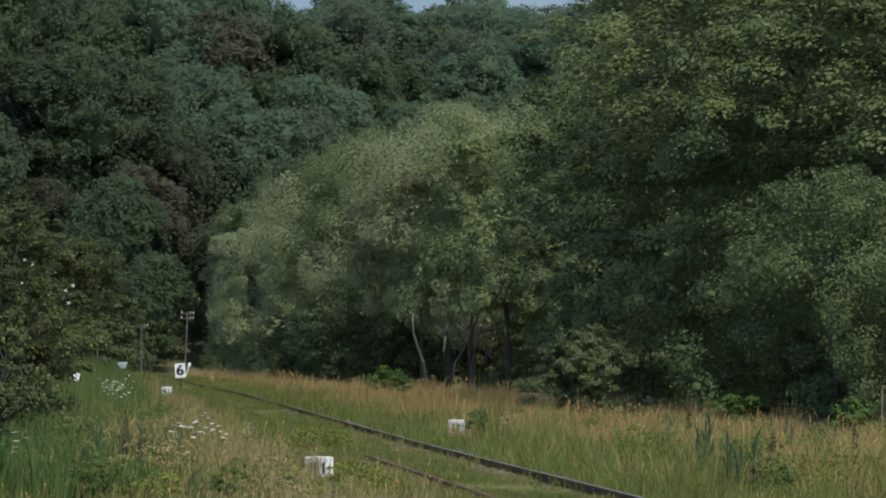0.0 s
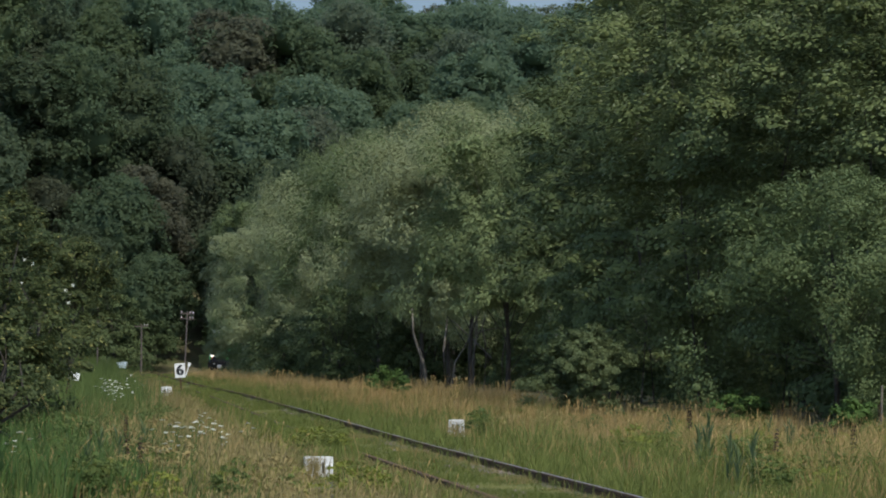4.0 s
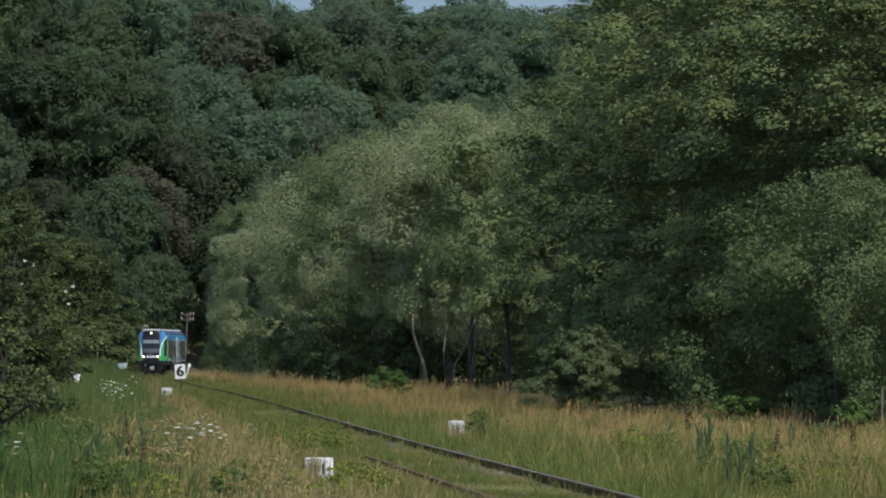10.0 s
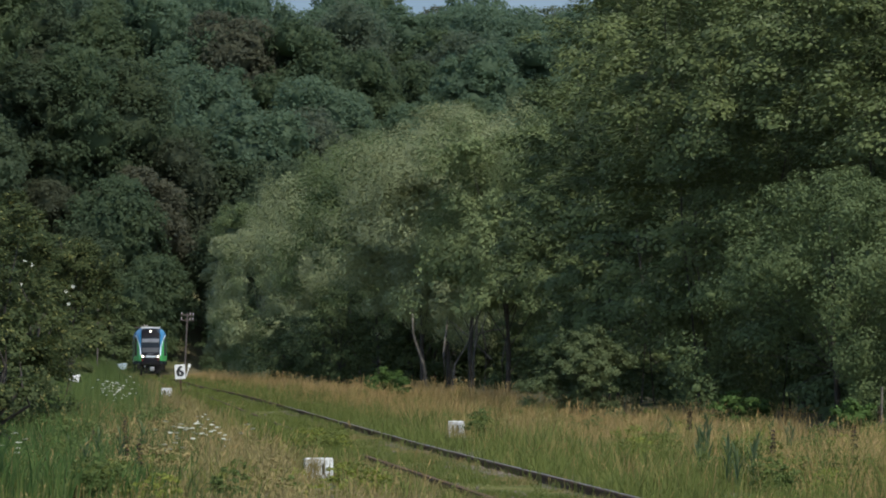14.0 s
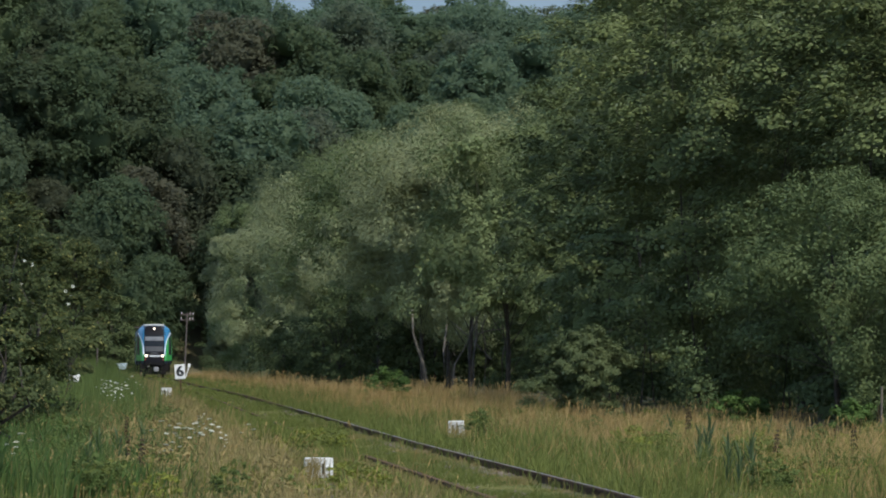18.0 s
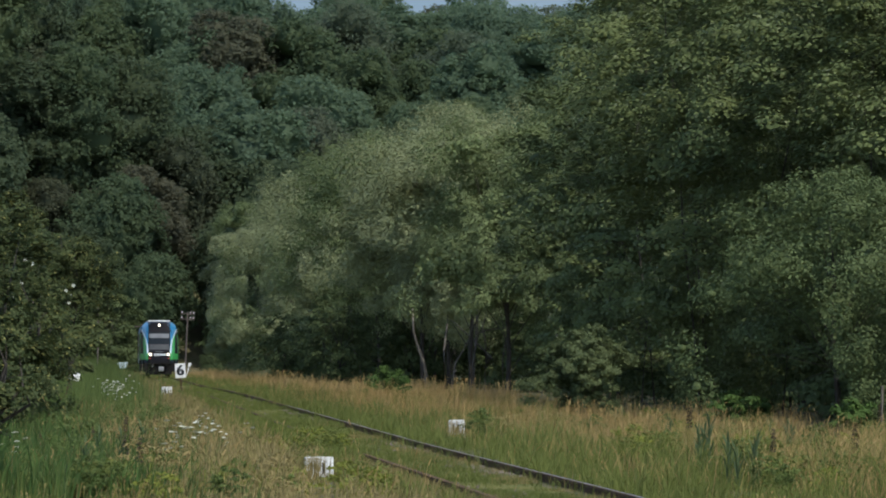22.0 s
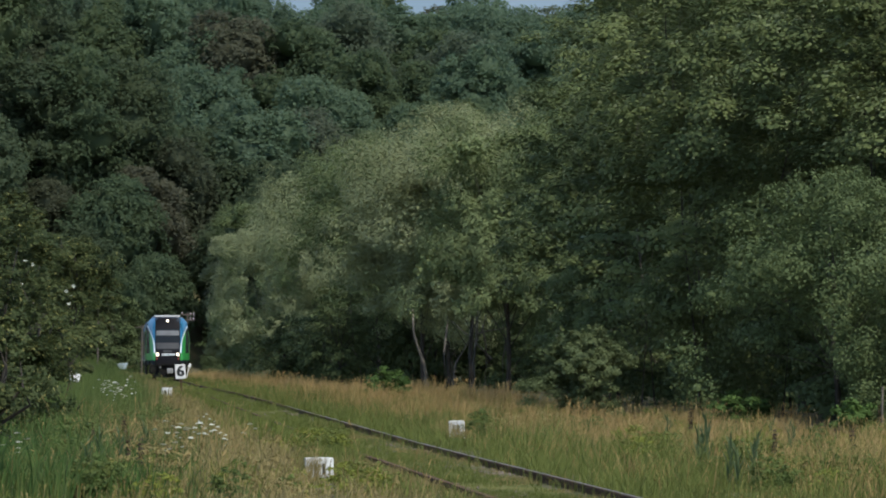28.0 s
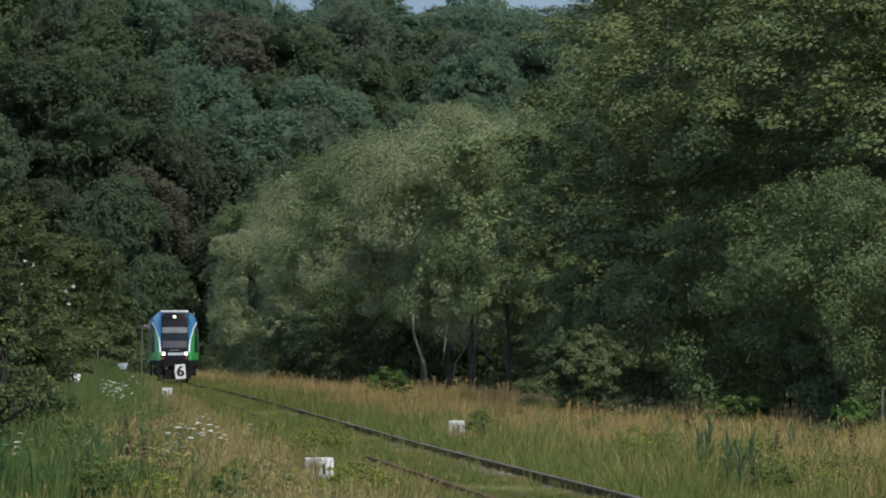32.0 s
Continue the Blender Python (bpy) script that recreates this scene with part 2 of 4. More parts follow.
# ---- track ----
def build_track():
    profile = [(-0.065, -0.14), (0.065, -0.14), (0.06, -0.125), (0.012, -0.11), (0.012, -0.045), (0.034, -0.035), (0.034, -0.003), (0.026, 0.0), (-0.026, 0.0), (-0.034, -0.003), (-0.034, -0.035), (-0.012, -0.045), (-0.012, -0.11), (-0.06, -0.125)]
    stations = list(np.arange(-20, 240, 5.0)) + list(np.arange(240, 700, 10.0))
    for side in (-1, 1):
        verts, faces = [], []
        n = len(profile)
        for s in stations:
            x, y, a = track_point(s)
            for px, pz in profile:
                o = side * 0.7525 + px
                verts.append((x + o * math.cos(a), y - o * math.sin(a), pz + grade(y)))
        for i in range(len(stations) - 1):
            for k in range(n):
                faces.append((i * n + k, i * n + (k + 1) % n, (i + 1) * n + (k + 1) % n, (i + 1) * n + k))
        tagged(new("rail", mesh("rail", verts, faces, RUST)), "rusty brown steel rail half sunk in grass", "rail", "rails of the track", kind="structure")
        if side < 0:
            continue
        rail = scene.objects["rail.001"]
        strip, near = [], [q for q in stations if q < 170]
        for q in near:
            x, y, a = track_point(q)
            strip += [(x + o * math.cos(a), y - o * math.sin(a), 0.004 + grade(y)) for o in (side * 0.7525 - 0.024, side * 0.7525 + 0.024)]
        link_part("running_surface", mesh("running_surface", strip, [(2 * i, 2 * i + 1, 2 * i + 3, 2 * i + 2) for i in range(len(near) - 1)], RAILHEAD), rail, "worn brighter top of the rail")
    bed = []
    for s in stations:
        x, y, a = track_point(s)
        for o, z in ((-1.9, -0.30), (-1.35, -0.09), (-0.79, -0.085), (0.45, -0.1), (0.68, -0.118), (0.82, -0.118), (1.1, -0.09), (1.9, -0.30)):
            bed.append((x + o * math.cos(a), y - o * math.sin(a), z + grade(y)))
    faces = [(i * 8 + k, i * 8 + k + 1, i * 8 + k + 9, i * 8 + k + 8) for i in range(len(stations) - 1) for k in range(7)]
    tagged(new("track_bed", mesh("track_bed", bed, faces, TURF, True)), "railway track bed overgrown with short green grass", "track bed", kind="structure")


build_track()


# ---- trees ----
def leaf_cloud(rng, centres, radii, count, size, slim, droop, shell=0.55, flat=0.85, ruffle=0.45, tri=False, lift=0.5):
    """Leaves round bough centres: arrays of verts and quads. droop: how far the blades hang or stand along the bough."""
    centres, radii = np.asarray(centres), np.asarray(radii)
    w = radii ** 2
    pick = rng.choice(len(centres), size=count, p=w / w.sum())
    d = rng.normal(size=(count, 3))
    d /= np.linalg.norm(d, axis=1)[:, None]
    if lift > 0.4:
        d[:, 2] = np.where(d[:, 2] < -0.35, -d[:, 2] * 0.6, d[:, 2])
    r = radii[pick] * (shell + (1.08 - shell) * rng.random(count) ** 0.6)
    p = centres[pick] + d * r[:, None] * np.array([1, 1, flat])
    out = p - np.array([0, 0, 0.3 * centres[:, 2].max()])
    out /= np.linalg.norm(out, axis=1)[:, None]
    normal = d * 0.5 + out * 0.6 + rng.normal(size=(count, 3)) * ruffle + np.array([0, 0, lift])
    along = rng.normal(size=(count, 3)) + d * 0.5 + np.array([0, 0, droop])
    normal /= np.linalg.norm(normal, axis=1)[:, None]
    along -= normal * (along * normal).sum(1)[:, None]
    along /= np.linalg.norm(along, axis=1)[:, None]
    side = np.cross(normal, along)
    s = size * (0.6 + 0.8 * rng.random(count))
    a, b = along * s[:, None] * 0.5, side * (s * slim)[:, None] * 0.5
    if tri:
        return np.stack([p + b - a, p + a, p - b - a], axis=1).reshape(-1, 3), np.arange(count * 3).reshape(-1, 3)
    verts = np.stack([p - a, p + b - a * 0.1, p + a, p - b - a * 0.1], axis=1).reshape(-1, 3)
    return verts, np.arange(count * 4).reshape(-1, 4)


def cores(rng, cs, rs, share, start, fine=1, rough=0.16):
    """Dense lumpy insides of the leaf clumps, as arrays."""
    bm = bmesh.new()
    bmesh.ops.create_icosphere(bm, subdivisions=fine, radius=1.0)
    bm.verts.ensure_lookup_table()
    v = np.array([x.co[:] for x in bm.verts])
    f = np.array([[x.index for x in q.verts] for q in bm.faces])
    bm.free()
    cs, rs = np.asarray(cs), np.asarray(rs)
    n = len(cs)
    lump = 1 + rough * rng.normal(size=(n, len(v), 1))
    verts = cs[:, None, :] + v[None] * lump * (rs * share)[:, None, None] * np.array([1, 1, 0.85])
    faces = f[None] + (np.arange(n) * len(v))[:, None, None] + start
    return verts.reshape(-1, 3), faces.reshape(-1, 3)


def voids(void):
    """Hollows of a crown, one or several, as (across, height, half-width, half-height, depth)."""
    if not void:
        return []
    return [(*q, 0.9) if len(q) == 4 else q for q in (void if isinstance(void, list) else [void])]


def hollows(spots, a, d, depth=2.2):
    """Hollows given by sight line and slope (thousandths), in the space of the tree that stands at a, d."""
    low = ground_z(a * d / 1000, d)
    return [((u - a) * d / 1000, EYE[2] + v * d / 1000 - low, ru * d / 1000, rv * d / 1000, depth) for u, v, ru, rv in spots]


def boughs(rng, lobes, each, share=0.45, hollow=-2.0, grain=0.5, seed=0, deep=0.55, void=None):
    """Smaller leaf clumps over the surface of the crown's lobes, with hollows left between them."""
    cs, rs = [], []
    for (x, y, z, r) in lobes:
        for q in range(each):
            # evenly spread directions, slightly shuffled
            up = 1 - 2 * (q + 0.5) / each
            d = np.array([math.cos(q * 2.39996) * math.sqrt(1 - up * up), math.sin(q * 2.39996) * math.sqrt(1 - up * up), up])
            d += rng.normal(size=3) * 0.18
            d /= np.linalg.norm(d)
            if d[2] < -0.7:
                d[2] *= -1
            k = r * (deep + (1.05 - deep) * rng.random())
            c = (x + d[0] * k, y + d[1] * k, z + d[2] * k * 0.9)
            if any(c[1] < depth and ((c[0] - u) / ru) ** 2 + ((c[2] - v) / rv) ** 2 < 1 for u, v, ru, rv, depth in voids(void)):
                continue
            if noise.noise(Vector(c) * grain + Vector((seed * 3.7, 0, 0))) < hollow:
                continue
            cs.append(c)
            rs.append(r * share * (0.55 + 0.7 * rng.random()))
    return cs, rs


def build_tree(name, seed, height, trunk_r, lobes, leaves, leaf, slim, mat, bark, each=9, droop=0.0, limb_from=0.25, share=0.45, split_limbs=True, tri=False, ruffle=0.45, limb=0.42, shell=0.55, hollow=-2.0, grain=0.5, core=0.22, deep=0.55, void=None, inner=0, inner_leaf=0.3, lift=0.5, fill=0.0, wobble=0.05):
    rng = np.random.default_rng(seed)
    tree = new(name)
    top = height * 0.8
    lean = rng.normal(size=2) * 0.03 * height
    pts = [(lean[0] * (k / 5) ** 1.5 + wobble * rng.normal() * (k > 0), lean[1] * (k / 5) ** 1.5 + wobble * rng.normal() * (k > 0), top * k / 5 - (0.4 if k == 0 else 0)) for k in range(6)]
    v, f = tube(pts, [trunk_r * (1.25 if k == 0 else 1 - 0.16 * k) for k in range(6)], 8)
    base = (v, f)
    limbs = []
    for (x, y, z, r) in lobes:
        h0 = min(max(limb_from * height, z * 0.45 + 0.1 * rng.normal()), top)
        k = h0 / top
        start = Vector((lean[0] * k ** 1.5, lean[1] * k ** 1.5, h0))
        end = Vector((x, y, z + 0.2 * r))
        mid = start.lerp(end, 0.5) + Vector((rng.normal() * 0.15, rng.normal() * 0.15, 0.1 * r))
        limbs.append(tube([start, mid, end], [trunk_r * limb, trunk_r * limb * 0.65, trunk_r * limb * 0.2], 6))
    link_part("trunk", mesh("trunk", *base, bark, True), tree)
    if split_limbs:
        for v, f in limbs:
            link_part("limb", mesh("limb", v, f, bark, True), tree)
    elif height > 1:
        av, af = [], []
        for v, f in limbs:
            af += [tuple(i + len(av) for i in q) for q in f]
            av += v
        tagged(link_part("branch", mesh("branch", av, af, bark, True), tree), kind="stuff")
    cs, rs = boughs(rng, lobes, each, share, hollow, grain, seed, deep, void)
    verts, faces = leaf_cloud(rng, cs, rs, leaves, leaf, slim, droop, shell, ruffle=ruffle, tri=tri, lift=lift)
    cv, cf = cores(rng, cs, rs, core, len(verts)) if core else (np.zeros((0, 3)), np.zeros((0, 3), int))
    if fill:
        # the closed, rough mass of leaves inside the crown
        fv, ff = cores(rng, [q[:3] for q in lobes], [q[3] for q in lobes], fill, len(verts) + len(cv), 2, 0.09)
        cv, cf = np.concatenate([cv, fv]), np.concatenate([cf, ff])
    tris = np.concatenate([faces, cf]) if tri else cf
    if inner:
        # the dense shaded leaves inside the crown
        iv, fi = leaf_cloud(rng, [q[:3] for q in lobes], [q[3] * 0.6 for q in lobes], inner, inner_leaf, 0.9, 0.0, 0.0, ruffle=1.2, tri=True)
        if void:
            mid = iv.reshape(-1, 3, 3).mean(1)
            keep = np.ones(len(mid), bool)
            for u, v, ru, rv, depth in voids(void):
                keep &= ~((mid[:, 1] < depth) & (((mid[:, 0] - u) / ru) ** 2 + ((mid[:, 2] - v) / rv) ** 2 < 1))
            iv = iv.reshape(-1, 3, 3)[keep].reshape(-1, 3)
            fi = np.arange(len(iv)).reshape(-1, 3)
        tris = np.concatenate([tris, fi + len(verts) + len(cv)])
        cv = np.concatenate([cv, iv])
    me = blades_mesh("crown", np.concatenate([verts, cv]), np.zeros((0, 4)) if tri else faces, tris, mat)
    if not fill:
        me.polygons.foreach_set("use_smooth", [True] * len(me.polygons))
    link_part("crown", me, tree)
    return tree


def crown_lobes(rng, height, spread, low, count, core=0.55, skirt=False, dome=False):
    """Lobes of a broad crown: from low to the top, widest below the middle."""
    out = []
    for i in range(count):
        k = (i + 0.5) / count
        z = low + (height - low) * (k ** 0.9) * 0.93
        wide = spread * math.sin(math.pi * ((0.36 + 0.56 * k) if skirt else (0.14 + 0.68 * k) if dome else (0.18 + 0.74 * k))) ** 0.8
        a = i * 2.4 + rng.normal() * 0.4
        o = wide * (0.35 + 0.4 * rng.random())
        out.append((math.cos(a) * o, math.sin(a) * o, z, wide * core * (0.8 + 0.4 * rng.random())))
    return out


def px(x, y):
    """Lateral place of the sight line that leans x thousandths to the right, y metres ahead."""
    return x * y / 1000.0


def place(ob, x, y, turn=0.0, dz=-0.05):
    ob.matrix_basis = pose(x, y, ground_z(x, y) + dz, 0, 0, turn) @ Matrix.Diagonal((*ob.scale, 1))
    return ob


SWAY = []


def build_forest():
    rng = np.random.default_rng(7)
    kinds, peaks = [], []
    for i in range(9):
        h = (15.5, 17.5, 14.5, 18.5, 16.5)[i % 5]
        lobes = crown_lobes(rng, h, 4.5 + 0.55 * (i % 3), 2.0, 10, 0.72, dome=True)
        t = build_tree("forest_tree", 100 + i, h, 0.26, lobes, 16000, 0.36, 0.95, (FOREST, FOREST_HAZE, FOREST_DARK)[i // 3], BARK, each=64, share=0.27 if i % 4 else 0.34, split_limbs=False, tri=True, ruffle=0.45, shell=0.2, core=0, deep=0.86, lift=0.25, fill=0.66)
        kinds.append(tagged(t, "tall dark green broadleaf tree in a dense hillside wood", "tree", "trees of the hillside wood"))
        peaks.append(max(v.co.z for c in t.children for v in c.data.vertices))
    line = [track_point(q)[:2] for q in range(500, 780, 6)]
    used = set()

    def plant(x, y, pick, wide, tall, top=None):
        if min((x - p) ** 2 + (y - q) ** 2 for p, q in line) < 64:
            return
        k = pick[int(rng.integers(len(pick)))]
        t = copy_thing(kinds[k], Matrix.Identity(4)) if k in used else kinds[k]
        used.add(k)
        if top:
            tall = min(tall, (EYE[2] + top * y - ground_z(x, y)) / peaks[k])
        t.scale = (wide, wide, tall)
        place(t, x, y, rng.random() * 360, -0.3)

    # the spur, darker trees in slanting rows
    y, row = 632.0, 0
    while y < 700:
        x = -19.0 - 4.0 * (row % 2)
        while x > -70:
            recess = y < 656 and -33.5 < x < -26.5
            if (ground_z(x, y) > 0.6 or y < 640) and not recess:
                f = (0.75 if x < -27 else 1.0) + 0.35 * rng.random()
                # right end of the spur: only dark-leaved kinds, shade put into leaf colour
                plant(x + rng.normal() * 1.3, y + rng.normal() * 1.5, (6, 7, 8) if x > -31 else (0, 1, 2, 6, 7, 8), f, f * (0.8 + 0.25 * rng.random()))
            x -= 7.6
        y += 8.5
        row += 1
    # the hillside behind, up to its skyline with three low saddles
    y, row = 668.0, 0
    while y < 800:
        x = (-0.052 if y < 740 else -0.088) * y + (row % 2) * 4.6
        while x < (0.088 if y > 735 else 0.036) * y:
            a = 1000 * x / y
            saddle = -33.5 < a < -17 or -12 < a < 9.5 or 14.5 < a < 31
            f = 0.85 + 0.4 * rng.random()
            tall = f * (0.9 + 0.2 * rng.random())
            if y > 745 and not saddle:
                tall = max(tall, 1.12)
            if a < -22 or y > 676:
                # mostly kinds 3 to 5, whose leaf colour carries the haze
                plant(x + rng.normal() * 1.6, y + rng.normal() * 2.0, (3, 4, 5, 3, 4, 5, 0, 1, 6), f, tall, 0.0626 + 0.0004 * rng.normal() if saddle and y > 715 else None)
            x += 9.2
        y += 13.5
        row += 1


build_forest()


# bare stems under the willows: thickness, depth, then (across, height) along the stem
STEMS = {
    4: ((0.08, -6.2, ((-0.9, -0.2), (-1.0, 1.4), (-1.4, 2.6), (-1.5, 4.6))),),
    5: ((0.11, -6.2, ((0.25, -0.2), (0.15, 0.9), (0.05, 1.5), (-0.3, 2.5), (-0.5, 3.2), (-0.55, 4.4))),
        (0.075, -6.2, ((1.15, -0.2), (1.1, 2.2), (1.25, 3.6), (1.4, 5.6))),
        (0.05, -6.2, ((3.6, 1.8), (2.6, 2.8), (1.5, 3.8))),
        (0.05, -6.2, ((2.65, -0.2), (2.7, 2.5), (2.85, 5.2))),
        (0.045, -6.2, ((3.15, -0.2), (3.3, 2.5), (3.05, 3.8)))),
    6: ((0.06, -6.2, ((0.1, -0.2), (0.05, 1.6), (0.25, 2.9), (0.3, 5.0))),
        (0.05, -6.2, ((-1.0, -0.2), (-0.8, 1.6), (-0.2, 2.6), (0.1, 3.7))),
        (0.045, -6.2, ((0.6, -0.2), (0.7, 1.9), (0.5, 3.2), (0.75, 4.4))),
        (0.045, -6.2, ((1.5, -0.2), (1.45, 1.8), (1.7, 3.0), (1.5, 4.6))),
        (0.04, -6.2, ((0.2, 3.0), (0.8, 3.2), (1.6, 3.3)))),
    7: ((0.075, -3.0, ((2.5, -0.2), (2.35, 2.0), (2.2, 2.9), (1.9, 3.7), (1.8, 5.2))),)}


SHADED = []


# hollows under and between the willows and in the edge of the alders: sight line, slope, half-width, half-height
SHADE_UNDER_WILLOWS = ((-33.7, 11.5, 2.0, 5.0), (-17.0, 4.0, 4.0, 5.0), (-6.0, 0.0, 5.0, 4.5), (10.5, 3.0, 6.5, 6.5), (-24.5, 16.0, 1.5, 3.0), (3.0, 22.0, 2.5, 2.0))
SHADE_IN_ALDERS = ((45.3, 27.0, 6.0, 5.2), (38.2, 20.0, 3.6, 6.0), (36.7, 0.0, 5.0, 8.0), (58.3, -5.0, 4.0, 7.0), (71.4, 41.0, 2.2, 9.0), (35.0, 40.0, 2.5, 3.0), (52.0, 47.0, 3.5, 2.5), (27.0, 17.0, 2.5, 4.0))


def build_willows():
    # sight line (thousandths), distance, height, spread
    spots = [(-37.4, 466, 12.6, 2.75), (-31.6, 432, 14.4, 4.3), (-26.5, 400, 15.0, 5.3), (-20.0, 360, 14.8, 5.7),
             (-11.5, 325, 14.5, 5.3), (-3.5, 300, 14.2, 5.4), (5.0, 275, 13.4, 5.0), (11.5, 262, 13.0, 4.8)]
    for i, (a, d, h, w) in enumerate(spots):
        rng = np.random.default_rng(40 + i)
        lobes = crown_lobes(rng, h, w, (3.2 if i == 5 else 3.7 if 3 < i < 7 else 2.0 if i in (3, 7) else 1.1 if i == 0 else 0.2), 14, 0.54, i == 2, dome=True)
        t = build_tree("willow", 60 + i, h, 0.13, lobes, 66000, 0.155, 0.42, (WILLOW, WILLOW_GREEN, WILLOW, WILLOW, WILLOW_GREEN, WILLOW, WILLOW, WILLOW_GREEN)[i], BARK if i > 2 else PALE_BARK, each=22, droop=1.8, limb_from=0.06, share=0.34, ruffle=0.24, limb=0.2, shell=0.4, hollow=-0.12 if i < 4 else -0.2, grain=0.28, tri=True, core=0, deep=0.78, lift=0.38, inner=12000, inner_leaf=0.2, void=hollows(SHADE_UNDER_WILLOWS, a, d, 4.0))
        tagged(t, "broad bushy willow with grey-green leaves and pale forked stems", "tree", "willows along the track")
        for r, y, pts in STEMS.get(i, ()):
            line = [(x, y, z) for x, z in pts]
            link_part("leaning_stem", mesh("leaning_stem", *tube(line, [r * (1 - 0.6 * k / (len(line) - 1)) for k in range(len(line))], 7), PALE_BARK, True), t, "pale bare leaning stem")
        place(t, px(a, d), d)
        SWAY.append((t, 0.28, i))
        if 2 < i < 7:
            again = copy_thing(t, Matrix.Identity(4))
            for c in [c for c in again.children if c.name.startswith("leaning")]:
                bpy.data.objects.remove(c)
            place(again, px(a, d) + (5.5 if i == 6 else 1.4), d + 14, 140 + 40 * i)
            for k in range(3 if i == 6 else 0, 5):
                SHADED.append((px(a, d) + 1.4 + 2.6 * (k - 2) + 0.5 * rng.normal(), d + 17 + 0.8 * rng.normal()))


build_willows()


def build_alders():
    spots = [(28.0, 218, 15.6, 2.7, 3.0), (35.0, 188, 18.5, 4.6, 4.0), (46.0, 172, 18.5, 4.6, 0.8), (60.0, 166, 18.0, 5.5, 2.5), (75.0, 158, 17.0, 4.6, 1.0), (92, 150, 15, 4.5, 0.6)]
    row = []
    for i, (a, d, h, w, low) in enumerate(spots):
        rng = np.random.default_rng(80 + i)
        lobes = crown_lobes(rng, h, w * 1.04, low * 0.4, 20, 0.5)
        t = build_tree("alder", 90 + i, h, 0.04, lobes, 38000, 0.12, 0.75, ALDER, BARK, each=17, share=0.33, limb_from=0.1, limb=0.16, ruffle=0.28, shell=0.5, lift=0.48, hollow=0.0, grain=0.3, core=0.2, deep=0.8, void=hollows(SHADE_IN_ALDERS, a, d), wobble=0.35)
        tagged(t, "tall dense alder with dark green leaves reaching to the grass", "tree", "alders beside the meadow strip")
        place(t, px(a, d), d)
        SWAY.append((t, 0.42, i + 3))
        row.append(t)
    # the wood goes on behind, in the shade of the front row
    rng = np.random.default_rng(86)
    for (a, d, *_), t in zip(spots, row):
        again = copy_thing(t, Matrix.Identity(4))
        again.scale = (1.15, 1.15, 0.9)
        place(again, px(a, d) + 0.8, d + 7.5, 150 + 360 * rng.random())
    for d in (198, 211, 226, 243, 262):
        x = px(46 if d < 205 else 30, d)
        while x < px(88, d):
            again = copy_thing(row[int(rng.integers(1, 5))], Matrix.Identity(4))
            f = 0.9 + 0.2 * rng.random()
            again.scale = (f, f, f * 0.88)
            place(again, x + 0.5 * rng.normal(), d + 1.5 * rng.normal(), 360 * rng.random())
            x += 4.6
    rng = np.random.default_rng(87)
    t = build_tree("ash_tree", 97, 17.4, 0.15, crown_lobes(rng, 17.6, 3.0, 7.0, 14, 0.55, dome=True), 22000, 0.17, 0.6, HAZEL, BARK, each=18, share=0.3, ruffle=0.4, shell=0.4, tri=True, lift=0.3, fill=0.5)
    tagged(t, "tall green broadleaf tree rising behind the willows", "tree")
    place(t, px(2.0, 338), 338)
    SWAY.append((t, 0.2, 1))


build_alders()


